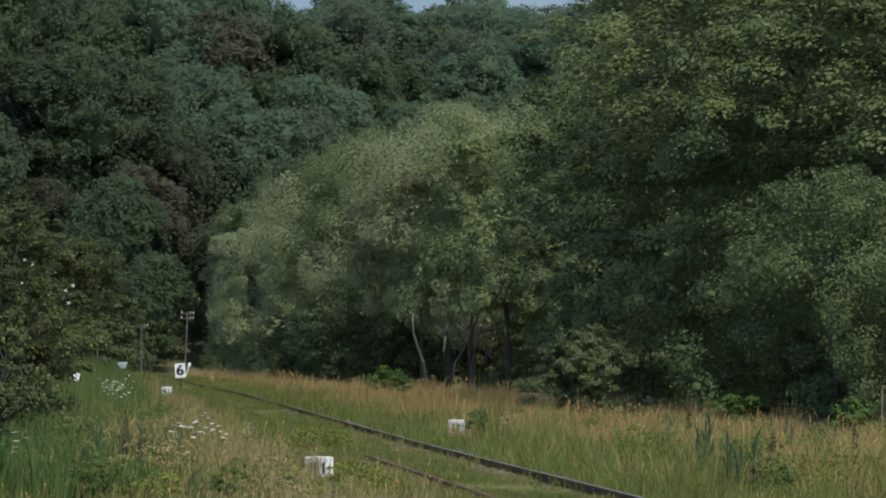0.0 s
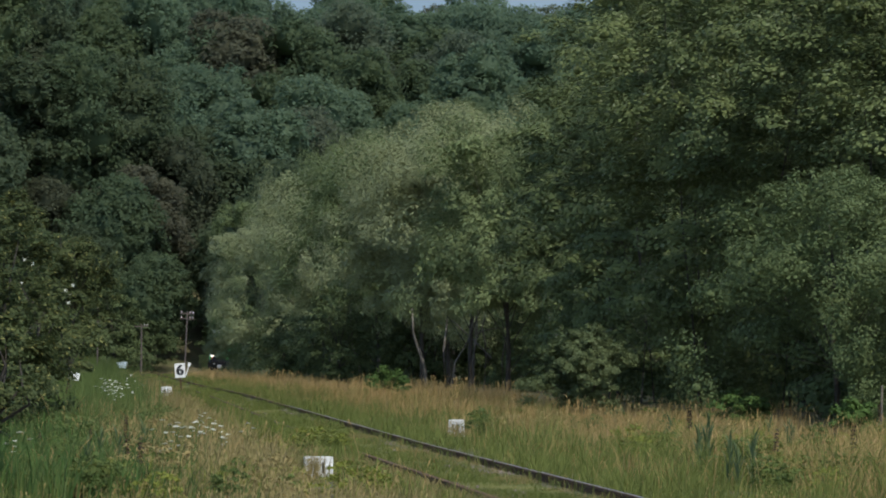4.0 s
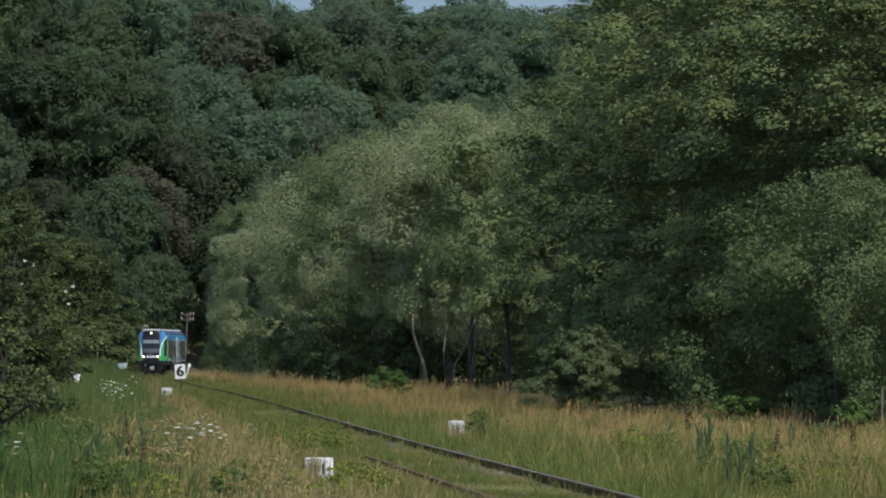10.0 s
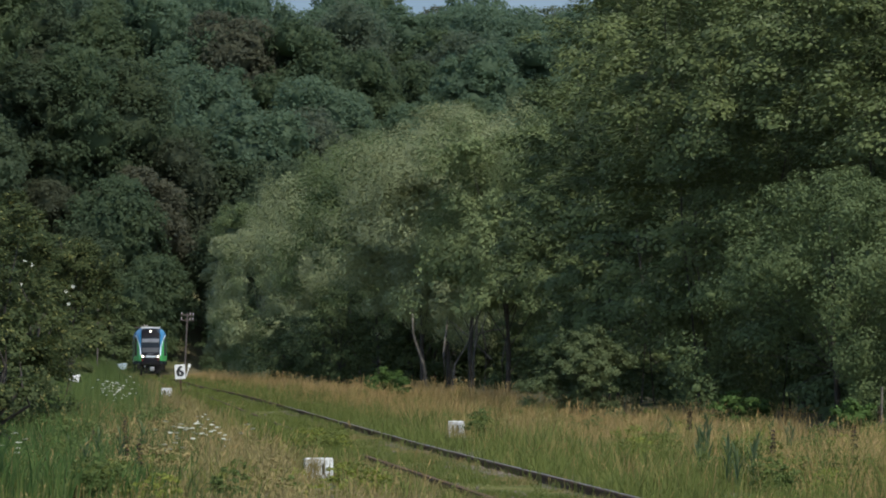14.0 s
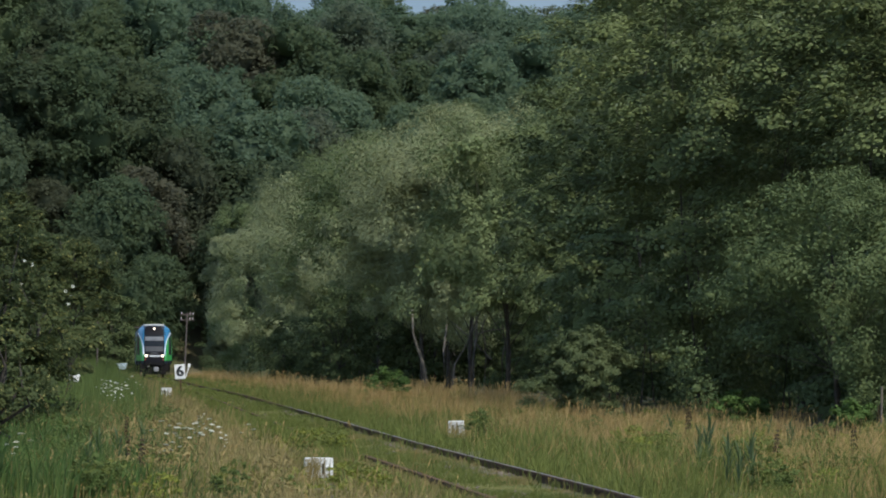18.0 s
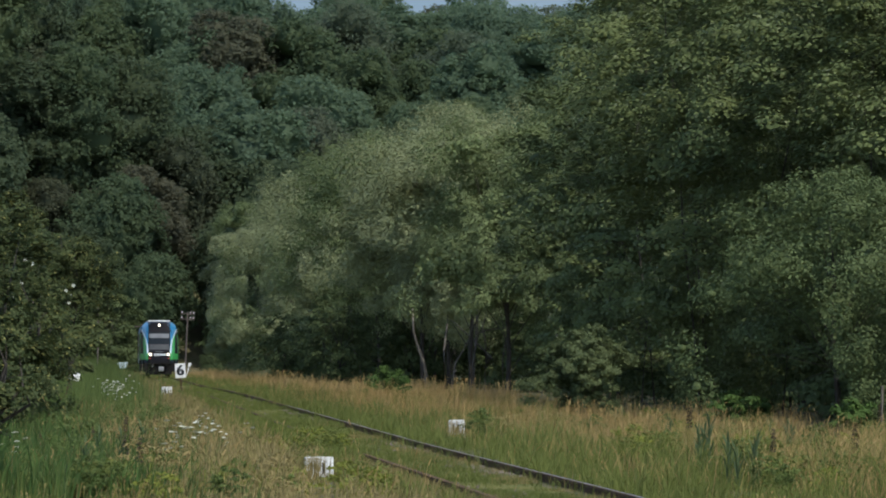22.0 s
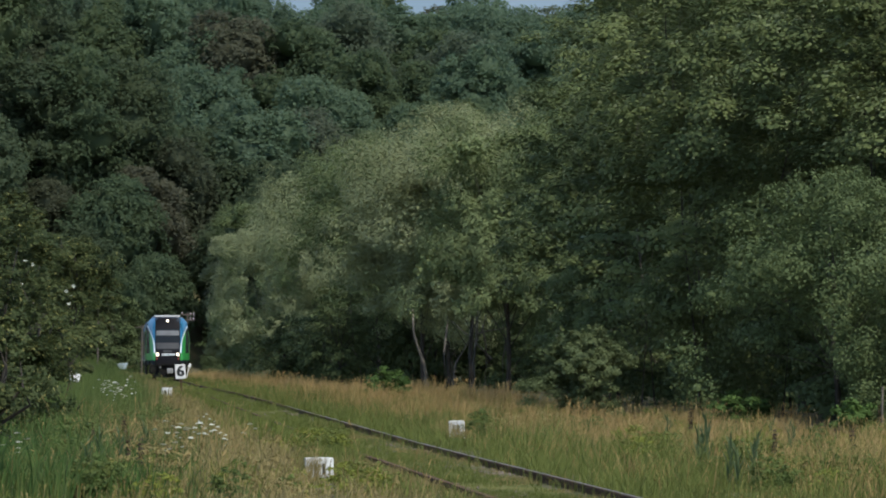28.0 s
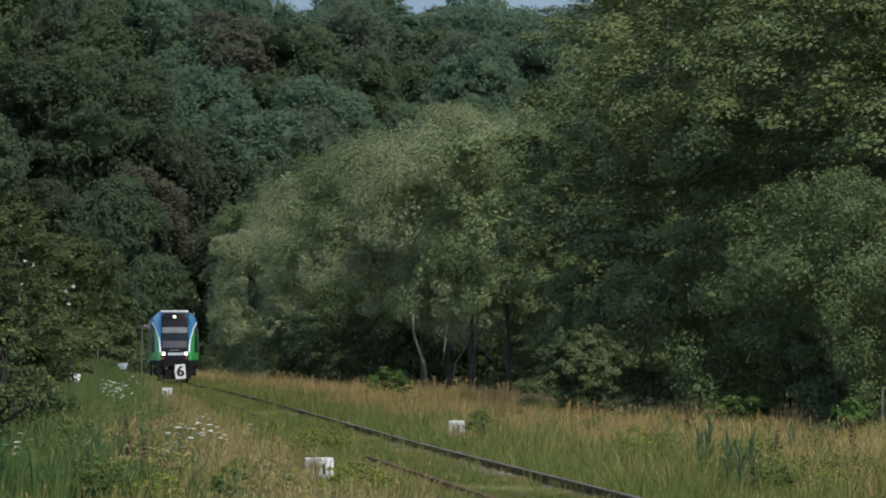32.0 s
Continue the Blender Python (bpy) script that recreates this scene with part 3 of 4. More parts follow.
def build_bushes():
    rng = np.random.default_rng(5)
    t = build_tree("grey_willow_bush", 11, 2.6, 0.05, crown_lobes(rng, 2.75, 1.4, 0.3, 14, 0.5), 22000, 0.078, 0.42, SALLOW, PALE_BARK, each=14, share=0.34, core=0.4, inner=4000, inner_leaf=0.09)
    tagged(t, "low rounded grey-green willow bush in tall grass", "bush")
    place(t, px(25.4, 151), 151)
    SWAY.append((t, 0.25, 2))
    t = build_tree("sallow_tree", 12, 6.4, 0.1, crown_lobes(rng, 6.7, 3.7, 0.2, 22, 0.46), 48000, 0.08, 0.55, GREYWILLOW, BARK, each=20, share=0.32, limb=0.12, hollow=-0.2, grain=0.5, lift=0.35, ruffle=0.35, shell=0.45, deep=0.75, inner=7000, inner_leaf=0.09, void=(-1.5, 1.2, 1.7, 2.2, 2.5))
    tagged(t, "low spreading sallow with dull grey-green leaves", "tree")
    place(t, px(69.5, 138), 138)
    SWAY.append((t, 0.25, 9))
    for i, (a, d, h, w, low) in enumerate([(-79, 92, 4.3, 1.9, 0.3), (-72.5, 108, 3.2, 1.3, 0.3), (-77, 125, 5.0, 1.9, 0.6), (-66.5, 138, 4.6, 1.75, 2.2), (-80.5, 74, 2.3, 0.9, 0.1), (-84, 84, 3.6, 1.3, 0.1)]):
        lobes = crown_lobes(rng, h, w, low, 13, 0.5, low < 1)
        t = build_tree("hedge_bush", 20 + i, h, 0.07, lobes, 25000 if h > 3 else 12000, 0.064, 0.62, BUSH, BARK, each=14, share=0.34, hollow=0.13, grain=0.7, ruffle=0.32, lift=0.6, deep=0.7, inner=2500 if h > 3 else 1500, inner_leaf=0.06)
        tagged(t, "ragged olive-green shrub with yellowing leaf tips on the bank", "bush", "shrubs on the bank")
        place(t, px(a, d), d)
        SWAY.append((t, 0.35, i + 5))
        # pale specks added among the leaves as petal shapes: sight line and slope in thousandths
        low = ground_z(px(a, d), d)
        for u, v in {2: ((-73.2, 17.0), (-72.4, 17.3), (-71.9, 16.2), (-73.8, 13.0), (-76.0, 21.0), (-75.2, 10.5)), 3: ((-66.2, 11.5), (-65.3, 10.6), (-65.7, 9.4), (-67.4, 8.2), (-64.9, 12.4))}.get(i, ()):
            spot = Vector((px(u - a, d), -0.95 * w, EYE[2] + v * d / 1000 - low))
            bm = bmesh.new()
            for k in range(5):
                turn = Matrix.Translation(spot) @ Matrix.Rotation(k * 1.2566 + u, 4, "Y")
                petal = [bm.verts.new(turn @ Vector(q)) for q in ((0, 0, 0), (0.022, -0.012, 0.03), (0, -0.02, 0.055), (-0.022, -0.012, 0.03))]
                bm.faces.new(petal)
            part("blossom", bm, UMBEL, t, "pale cream five-petalled speck")


build_bushes()


def build_undergrowth():
    rng = np.random.default_rng(15)
    kinds = []
    for i in range(4):
        lobes = crown_lobes(rng, 4.2 + 0.5 * i, 2.3, 0.0, 10, 0.55, True)
        t = build_tree("undergrowth_shrub", 30 + i, 4.4, 0.06, lobes, 6000, 0.14, 0.8, HAZEL, BARK, each=9, share=0.42, split_limbs=False, tri=True, core=0)
        kinds.append(tagged(t, "dense dark green shrub in the shade under the trees", "bush", "shrubs under the trees"))
    y, k = 128.0, 0
    while y < 500:
        for row in (1,) if y < 215 else (0,):
            x = track_x(y) + 15.5 - 5.5 * ease(250, 450, y) + row * 3.2 + 7.0 * ease(215, 240, y) * ease(365, 340, y) + rng.normal() * 0.5
            t = kinds[k] if k < 4 else copy_thing(kinds[k % 4], Matrix.Identity(4))
            s = 0.85 + 0.4 * rng.random() + 0.4 * row
            t.scale = (s, s, s)
            place(t, x, y + row * 2 + rng.normal() * 0.6, rng.random() * 360)
            k += 1
        y += 3.2 + y * 0.008
    for a, d, s in ((-82, 621, 2.0), (-76, 624, 1.7), (-70, 620, 1.9), (-64, 624, 1.6), (-58.5, 621, 1.8), (-53.5, 625, 1.5), (-41, 622, 0.6), (-38, 630, 1.6), (-40.5, 600, 0.7)):
        t = copy_thing(kinds[k % 4], Matrix.Identity(4))
        t.scale = (s, s, s)
        place(t, px(a, d), d, k * 77)
        k += 1
    for x, y in SHADED:
        t = copy_thing(kinds[k % 4], Matrix.Identity(4))
        t.scale = (1.15, 1.15, 1.2)
        place(t, x, y, k * 77)
        k += 1


build_undergrowth()


# ---- grass and herbs ----
# grass is cut short round the white marker stones
MARKERS = ((-1.66, 75.0), (0.27, 112.0), (-10.55, 215.0))


def grass(name, label, rng, x, y, tall, height, width, mat, lean=0.25, head=False, simple=False, clear=True):
    n = len(x)
    z = np.array([ground_z(float(a), float(b)) for a, b in zip(x, y)])
    h = height * tall * (0.55 + 0.6 * rng.random(n))
    for mx, my in MARKERS if clear else ():
        back, deep = (9.0, 10.5) if my < 80 else (4.5, 6.0)
        cut = ((x - mx * (y / my)) / 0.36) ** 2 + ((y - my + back) / deep) ** 2 < 1
        h = np.where(cut, h * (0.25 if my < 80 else 0.45), h)
    az, face = rng.random(n) * 2 * np.pi, rng.random(n) * np.pi
    bend = lean * h * rng.random(n)
    wx, wy = np.cos(face) * width * 0.5, np.sin(face) * width * 0.5
    dx, dy = np.cos(az) * bend + 0.08 * h, np.sin(az) * bend
    p0, p1, p2 = np.stack([x, y, z - 0.03], 1), np.stack([x + dx * 0.35, y + dy * 0.35, z + h * 0.6], 1), np.stack([x + dx, y + dy, z + h], 1)
    s = np.stack([wx, wy, np.zeros(n)], 1)
    if head:
        q = p1 * 0.35 + p2 * 0.65
        verts = np.stack([p0 - s * 0.5, p0 + s * 0.5, q + s * 0.5, q - s * 0.5, (q + p2) / 2 + s * 1.7, p2, (q + p2) / 2 - s * 1.7], 1).reshape(-1, 3)
        i = np.arange(n)[:, None] * 7
        quads = np.concatenate([i + np.array([0, 1, 2, 3]), i + np.array([3, 4, 5, 6])])
        tris = np.zeros((0, 3))
    elif simple:
        verts = np.stack([p0 - s, p0 + s, p2], 1).reshape(-1, 3)
        quads, tris = np.zeros((0, 4)), np.arange(n * 3).reshape(-1, 3)
    else:
        verts = np.stack([p0 - s, p0 + s, p1 + s * 0.8, p1 - s * 0.8, p2], 1).reshape(-1, 3)
        i = np.arange(n)[:, None] * 5
        quads, tris = i + np.array([0, 1, 2, 3]), i + np.array([3, 2, 4])
    return tagged(new(name, blades_mesh(name, verts, quads, tris, mat)), label, "grass", kind="stuff")


def scatter(rng, n, y0, y1, off0, off1, edge=0.0, power=1.6, tuft=0.16, per=18, gaps=-0.15):
    """Places in a strip beside the track, in tufts, by distance ahead and offset from its middle line, thinning out with distance.
    Gives x, y and each blade's share of the usual height."""
    m = max(1, n // per)
    u = rng.random(m)
    e = 1 - power
    y = (y0 ** e + u * (y1 ** e - y0 ** e)) ** (1 / e)
    o = off0 + (off1 - off0) * rng.random(m) + edge * rng.normal(size=m)
    x = np.array([track_x(v) for v in y]) + o
    tall = np.array([0.8 + 0.85 * noise.noise(Vector((float(a) * 0.5, float(b) * 0.2, 3.0))) for a, b in zip(x, y)]) * (0.75 + 0.5 * rng.random(m))
    bare = np.array([noise.noise(Vector((float(a) * 1.3, float(b) * 0.35, 9.0))) for a, b in zip(x, y)])
    keep = np.nonzero(bare > gaps)[0]
    k = keep[rng.integers(len(keep), size=n)]
    spread = tuft * (1 + y[k] / 250)
    return x[k] + rng.normal(size=n) * spread, y[k] + rng.normal(size=n) * spread * 2, tall[k]


def build_grass():
    rng = np.random.default_rng(3)
    for y0, y1, n, w in ((48, 110, 26000, 0.010), (110, 230, 17000, 0.018), (230, 560, 9000, 0.038)):
        far = y0 > 200
        grass("dry_grass", "tall straw-coloured dry grass beside the track", rng, *scatter(rng, n // 2 if far else n // 4, y0, y1, 4.4 if far else 4.0, 12.5, 0.8), 0.74 if far else 0.6, w * 0.7, DRY, 0.6, True)
        grass("dry_grass", "straw-coloured dry grass blades beside the track", rng, *scatter(rng, n * 2 if far else n * 4 // 5, y0, y1, 4.0 if far else 3.6, 12.5, 0.8), 0.66 if far else 0.56, w * 0.85, DRY, 1.0, simple=y0 > 100)
        grass("green_grass", "green grass blades among the dry stems", rng, *scatter(rng, n * 4 // 5 if y0 < 100 else n // 2, y0, y1, 2.2, 12.5, 0.5, gaps=0.02), 0.54, w * 1.0, GREEN, 0.95, simple=y0 > 100)
        grass("green_grass", "short green grass along the rail", rng, *scatter(rng, n, y0, y1, 0.95, 3.6, 0.2), 0.27, w * 0.95, GREEN, 1.0, simple=y0 > 100)
        grass("dry_grass", "stray dry stems in the short grass along the rail", rng, *scatter(rng, n // 20, y0, y1, 1.4, 4.2, 0.3, tuft=0.3, per=6), 0.36, w * 0.7, DRY, 1.0, True)
        grass("green_grass", "short green grass growing between the rails", rng, *scatter(rng, n, y0, y1, -0.66, 0.5, 0.0, tuft=0.05, gaps=-1), 0.09, w * 1.3, GREEN, 0.9, simple=True)
        grass("green_grass", "short green grass beside the near rail", rng, *scatter(rng, n * 2 // 3, y0, y1, -1.9, -0.83, 0.03, tuft=0.08, gaps=-1), 0.10 if y0 < 60 else 0.15, w * 1.3, GREEN, 0.9, simple=y0 > 100)
        grass("brown_grass", "brownish seeding grass on the bank", rng, *scatter(rng, n // 2, y0, y1, -4.9, -2.3, 0.35), 0.42, w, BROWN, 0.5, True)
        grass("brown_grass", "faded grass blades on the bank", rng, *scatter(rng, n // 2, y0, y1, -5.0, -2.0, 0.35), 0.36, w * 1.2, BROWN, 0.7, simple=y0 > 100)
        grass("green_grass", "green grass and weeds on the bank", rng, *scatter(rng, n * 2 // 3, y0, y1, -6.5, -1.6, 0.25), 0.30, w * 1.4, GREEN, 0.7, simple=y0 > 100)
        grass("green_grass", "tall rank green grass on the bank", rng, *scatter(rng, n, y0, y1, -12.5, -3.9, 0.5), 0.56 if not far else 0.8, w * 1.5, HERB, 0.6, simple=y0 > 100)
    for y0, y1, n, w in ((112, 210, 8000, 0.02), (210, 380, 7000, 0.034)):
        grass("green_grass", "tall green grass on the crest of the bank", rng, *scatter(rng, n, y0, y1, -7.5, -3.6, 0.3), 1.08 if y0 < 200 else 1.35, w, HERB, 0.5, simple=True)
    grass("green_grass", "thick grass hiding the near rail", rng, *scatter(rng, 18000, 83, 300, -1.3, -0.82, 0.02, tuft=0.06, gaps=-1), 0.20, 0.02, GREEN, 0.7, simple=True)
    grass("brown_grass", "faded grass half hiding the near rail", rng, *scatter(rng, 3500, 50, 84, -1.25, -0.82, 0.02, tuft=0.08, gaps=0.04), 0.2, 0.012, BROWN, 0.7, simple=True)
    grass("green_grass", "stray tufts against the far rail", rng, *scatter(rng, 2600, 120, 420, 0.35, 0.68, 0.02, tuft=0.06, gaps=0.05), 0.13, 0.02, GREEN, 0.7, simple=True)
    grass("green_grass", "stray green tufts between the rails", rng, *scatter(rng, 6000, 50, 200, -0.6, 0.3, 0.02, tuft=0.09, gaps=0.0), 0.13, 0.012, GREEN, 0.8, simple=True)
    grass("brown_grass", "faded tufts on the ballast shoulder", rng, *scatter(rng, 5000, 60, 130, 0.1, 0.62, 0.02, tuft=0.09, gaps=0.0), 0.1, 0.012, BROWN, 0.8, simple=True)
    grass("dry_grass", "thin leaning straw stalks on the bank", rng, *scatter(rng, 900, 50, 92, -6.5, -1.9, 0.4, tuft=0.4, per=5), 0.62, 0.008, DRY, 1.0, True)
    grass("dry_grass", "fine straw stalks leaning over the strip", rng, *scatter(rng, 1200, 60, 130, 3.2, 11.0, 0.4, tuft=0.5, per=5), 0.62, 0.008, DRY, 1.0, True)
    grass("green_grass", "broad fresh green blades on the bank", rng, *scatter(rng, 3000, 52, 84, -7.6, -4.3, 0.3, tuft=0.2, per=26), 0.6, 0.024, NETTLE, 0.6)
    grass("yellow_herb", "yellow-green flowering herbs on the bank", rng, *scatter(rng, 5000, 50, 120, -4.2, -1.8, 0.4, tuft=0.25, per=60), 0.34, 0.016, YELLOWISH, 0.7)


build_grass()


def build_stone_tufts():
    rng = np.random.default_rng(14)
    for (x, y), n in zip(MARKERS, (110, 260, 80)):
        u = rng.normal(size=n)
        grass("dry_grass", "thin dry grass in front of a marker stone", rng, x - (0.12 if y < 80 else 0.0) + u * 0.26, y - 0.25 - 0.5 * rng.random(n), 0.6 + 0.5 * rng.random(n), 0.42, 0.009, BROWN, 0.6, clear=False)

    u = rng.random(70)
    grass("brown_grass", "seeding grass half hiding the near marker stone", rng, -1.82 + 0.17 * u, 74.6 - 0.6 * rng.random(70), 0.7 + 0.4 * rng.random(70), 0.4, 0.011, BROWN, 0.4, True, clear=False)


build_stone_tufts()


def build_carrot(name="wild_carrot"):
    """A wild carrot: stem, side stems, flat white umbels of small florets."""
    rng = np.random.default_rng(8)
    p = tagged(new(name), "white-flowered wild carrot standing in the grass", "wildflower", "white umbels on the bank")
    part("stem", rod((0, 0, -0.1), (0.03, 0, 0.62), 0.006, 0.004, 5), HERB, p)
    for ox, oy, z, r in ((0.03, 0, 0.66, 0.034), (0.13, 0.04, 0.6, 0.022), (-0.10, -0.03, 0.55, 0.026)):
        part("side_stem", rod((0.015, 0, 0.3), (ox, oy, z - 0.01), 0.004, 0.003, 4), HERB, p)
        n = 22
        a, q = rng.random(n) * 2 * np.pi, np.sqrt(rng.random(n)) * r
        c = np.stack([ox + np.cos(a) * q, oy + np.sin(a) * q, z - q * q * 3 + rng.random(n) * 0.012], 1)
        off = np.array([[-1, -1, 0], [1, -1, 0.6], [1, 1, 0], [-1, 1, -0.6]]) * 0.008
        verts = (c[:, None, :] + off[None]).reshape(-1, 3)
        link_part("umbel", blades_mesh("umbel", verts, np.arange(n * 4).reshape(-1, 4), np.zeros((0, 3)), UMBEL), p, "flat white umbel")
    return p


def build_flowers():
    rng = np.random.default_rng(21)
    first = build_carrot()
    spots = []
    for a, spread, d, n in ((-46.5, 3.2, 66, 9), (-39.5, 2.2, 72, 4), (-58.5, 3.2, 118, 20), (-76, 1.0, 56, 2), (-34.5, 0.4, 80, 1), (-43, 3, 95, 4), (-57, 4, 150, 3)):
        for _ in range(n):
            spots.append((a + rng.normal() * spread * 0.6, d * (1 + 0.05 * rng.normal())))
    for k, (a, d) in enumerate(spots):
        t = first if k == 0 else copy_thing(first, Matrix.Identity(4))
        s = (0.75 if d < 105 else 1.15) + 0.35 * rng.random()
        t.scale = (s, s, s) if d < 105 else (s * 0.6, s * 0.6, s)
        place(t, px(a, d), d, rng.random() * 360, 0.0)


build_flowers()


def build_reed(rng):
    p = tagged(new("tall_weed"), "tall bluish-green leafy weed above the grass", "weed", "tall weeds in the grass strip")
    part("stem", rod((0, 0, -0.1), (0.04, 0, 1.0), 0.012, 0.005, 6), HERB, p)
    for k in range(11):
        z = 0.12 + 0.06 * k
        a = k * 2.4
        d = Vector((math.cos(a), math.sin(a), 0))
        side = Vector((-math.sin(a), math.cos(a), 0)) * 0.022
        l = 0.42 - 0.012 * k
        b = Vector((0.04 * z, 0, z))
        vs = [b - side * 0.5, b + side * 0.5, b + d * l * 0.16 + Vector((0, 0, l * 0.55)) + side, b + d * l * 0.16 + Vector((0, 0, l * 0.55)) - side, b + d * l * 0.45 + Vector((0, 0, l))]
        link_part("leaf", mesh("leaf", vs, [(0, 1, 2, 3), (3, 2, 4)], REED), p)
    return p


def build_weeds():
    rng = np.random.default_rng(22)
    first = build_reed(rng)
    spots = [(45.2, 78), (45.9, 79), (46.4, 77), (47.0, 80), (52.6, 64), (54.9, 66), (61.4, 95), (62, 97), (58, 110), (50.5, 67), (40, 100), (-66, 70), (-61, 66), (-57, 64), (-53, 74), (-63, 60)]
    for k, (a, d) in enumerate(spots):
        t = first if k == 0 else copy_thing(first, Matrix.Identity(4))
        s = (0.66 if a > 0 else 0.5) + 0.25 * rng.random()
        t.scale = (s, s, s)
        place(t, px(a, d), d, rng.random() * 360, 0.0)
    for i, (a, d, w, h) in enumerate([(52, 138, 0.75, 0.95), (54.5, 140, 0.6, 0.85), (-10.5, 232, 0.9, 1.3), (-8.5, 236, 0.8, 1.1), (73, 128, 0.6, 0.8)]):
        t = build_tree("nettle_clump", 50 + i, h, 0.02, crown_lobes(rng, h, w, 0.15, 8, 0.55), 2600, 0.085, 0.6, NETTLE, BARK, each=6)
        tagged(t, "fresh bright green nettle clump at the edge of the trees", "weed", "nettle clumps")
        place(t, px(a, d), d)


build_weeds()


def build_clumps():
    """Leafy weeds, dock stalks and stray ballast that break up the grass."""
    rng = np.random.default_rng(31)
    kinds = []
    looks = ((HERB, 0.5, "dark green leafy weed in the grass"), (YELLOWISH, 0.42, "yellow-green flowering weed in the grass"), (GREEN, 0.45, "olive green leafy weed in the grass"), (HERB, 0.62, "tall dark green leafy weed in the grass"), (BROWN, 0.5, "faded brownish weed in the grass"))
    for i, (mat, h, label) in enumerate(looks):
        t = build_tree("leafy_weed", 70 + i, h, 0.008, crown_lobes(rng, h, 0.2 + 0.04 * i, 0.05, 6, 0.55, True), 520, 0.044, 0.5, mat, HERB, each=6, share=0.5, split_limbs=False, tri=True, ruffle=0.8, core=0.2)
        kinds.append(tagged(t, label, "weed", "leafy weeds"))
    k = 0
    for a0, a1, d0, d1, n, pick in ((-79, -58, 54, 100, 34, (0, 2, 3, 0)), (-60, -30, 54, 84, 26, (1, 4, 2, 0)), (-62, -45, 90, 170, 18, (0, 3, 4)), (-26, -12, 70, 100, 8, (1, 2)), (-24, -8, 60, 82, 16, (1, 2, 1)), (-36, -16, 80, 150, 22, (4, 1, 4, 2)), (-50, -22, 54, 70, 16, (1, 4, 0)), (-25, -15, 88, 104, 8, (1, 1, 2)), (32, 79, 62, 125, 66, (2, 0, 1, 2)), (5, 40, 110, 190, 22, (2, 0, 4))):
        for _ in range(n):
            a, d = a0 + (a1 - a0) * rng.random(), d0 + (d1 - d0) * rng.random() ** 1.4
            if d < 77 and abs(a + 22.1) < 3.2:
                continue
            if (-0.66 if d0 == 88 else -1.9) < px(a, d) - track_x(d) < 2.6:
                continue
            j = pick[int(rng.integers(len(pick)))]
            t = copy_thing(kinds[j], Matrix.Identity(4))
            s = (0.7 if a < 0 else 0.8) + 0.4 * rng.random()
            t.scale = (s * 1.2, s * 1.2, s)
            place(t, px(a, d), d, rng.random() * 360, 0.0)
    for j, (a, d) in enumerate(((-70, 96), (-66, 92), (-58, 88), (50, 100), (30, 140))):
        place(kinds[j], px(a, d), d, 0, 0.0)
    dock = tagged(new("dock_stalk"), "dry reddish-brown dock stalk above the grass", "weed", "dry dock stalks")
    part("stem", rod((0, 0, -0.1), (0.05, 0, 0.72), 0.009, 0.004, 5), BROWN, dock)
    v, f = leaf_cloud(rng, [(0.035 + 0.002 * q, 0, 0.42 + 0.055 * q) for q in range(6)], [0.05 - 0.005 * q for q in range(6)], 260, 0.03, 0.6, 0.8, tri=True)
    link_part("seed_head", blades_mesh("seed_head", v, np.zeros((0, 4)), f, DOCK), dock, "dark red-brown seed head")
    for q in range(13):
        left = q % 2 == 0
        a = (-72 + 38 * rng.random()) if left else (34 + 44 * rng.random())
        d = (56 + 30 * rng.random()) if left else (72 + 50 * rng.random())
        t = dock if q == 0 else copy_thing(dock, Matrix.Identity(4))
        s = (0.6 if left else 0.9) + 0.3 * rng.random()
        t.scale = (s, s, s)
        place(t, px(a, d), d, rng.random() * 360, 0.0)
    verts, faces = [], []
    for q in range(2400):
        y = 1 / (1 / 62 + (1 / 420 - 1 / 62) * rng.random())
        o = 0.34 + 0.36 * rng.random() if q % 8 else -0.6 + 1.2 * rng.random()
        if noise.noise(Vector((y * 0.11, o, 2.0))) < -0.08:
            continue
        x = track_x(y) + o
        r = 0.016 + 0.028 * rng.random() ** 2
        i = len(verts)
        turn = rng.random() * 3
        for dx, dy, dz in ((1, 0, 0), (0, 1, 0), (-1, 0, 0), (0, -1, 0), (0.2, 0.1, 0.5), (0, 0, -0.7)):
            c, w = math.cos(turn), math.sin(turn)
            verts.append((x + r * (dx * c - dy * w) * (0.8 + 0.4 * rng.random()), y + r * (dx * w + dy * c), (-0.1 if o < 0.45 else -0.115) + 0.02 + grade(y) + r * dz))
        faces += [(i + p, i + (p + 1) % 4, i + 4) for p in range(4)] + [(i + (p + 1) % 4, i + p, i + 5) for p in range(4)]
    tagged(new("ballast_stones", mesh("ballast_stones", verts, faces, STONE)), "brown-grey ballast stones lying along the rail", "stones", kind="stuff")


build_clumps()


# ---- line-side things ----
def build_marker(x, y, w, h, turn, label, sink=0.1):
    m = tagged(new("marker_stone"), label, "marker stone", "white marker stones")
    part("block", box(-w / 2, w / 2, -0.09, 0.09, -0.35, h, 0.025), LIME, m)
    for k, o in enumerate((-0.16, 0.14)):
        part("digit_bar", box(w * o - 0.018, w * o + 0.018, -0.095, -0.088, h * 0.3, h * 0.75), BLACK_PAINT, m)
    m.matrix_basis = pose(x, y, ground_z(x, y) - sink, 0, 0, turn)


build_marker(px(-22.1, 75), 75, 0.38, 0.32, 8, "whitewashed concrete marker stone in the grass", 0.035)
build_marker(px(2.4, 112), 112, 0.30, 0.34, -10, "weathered whitewashed marker stone among dry grass", 0)
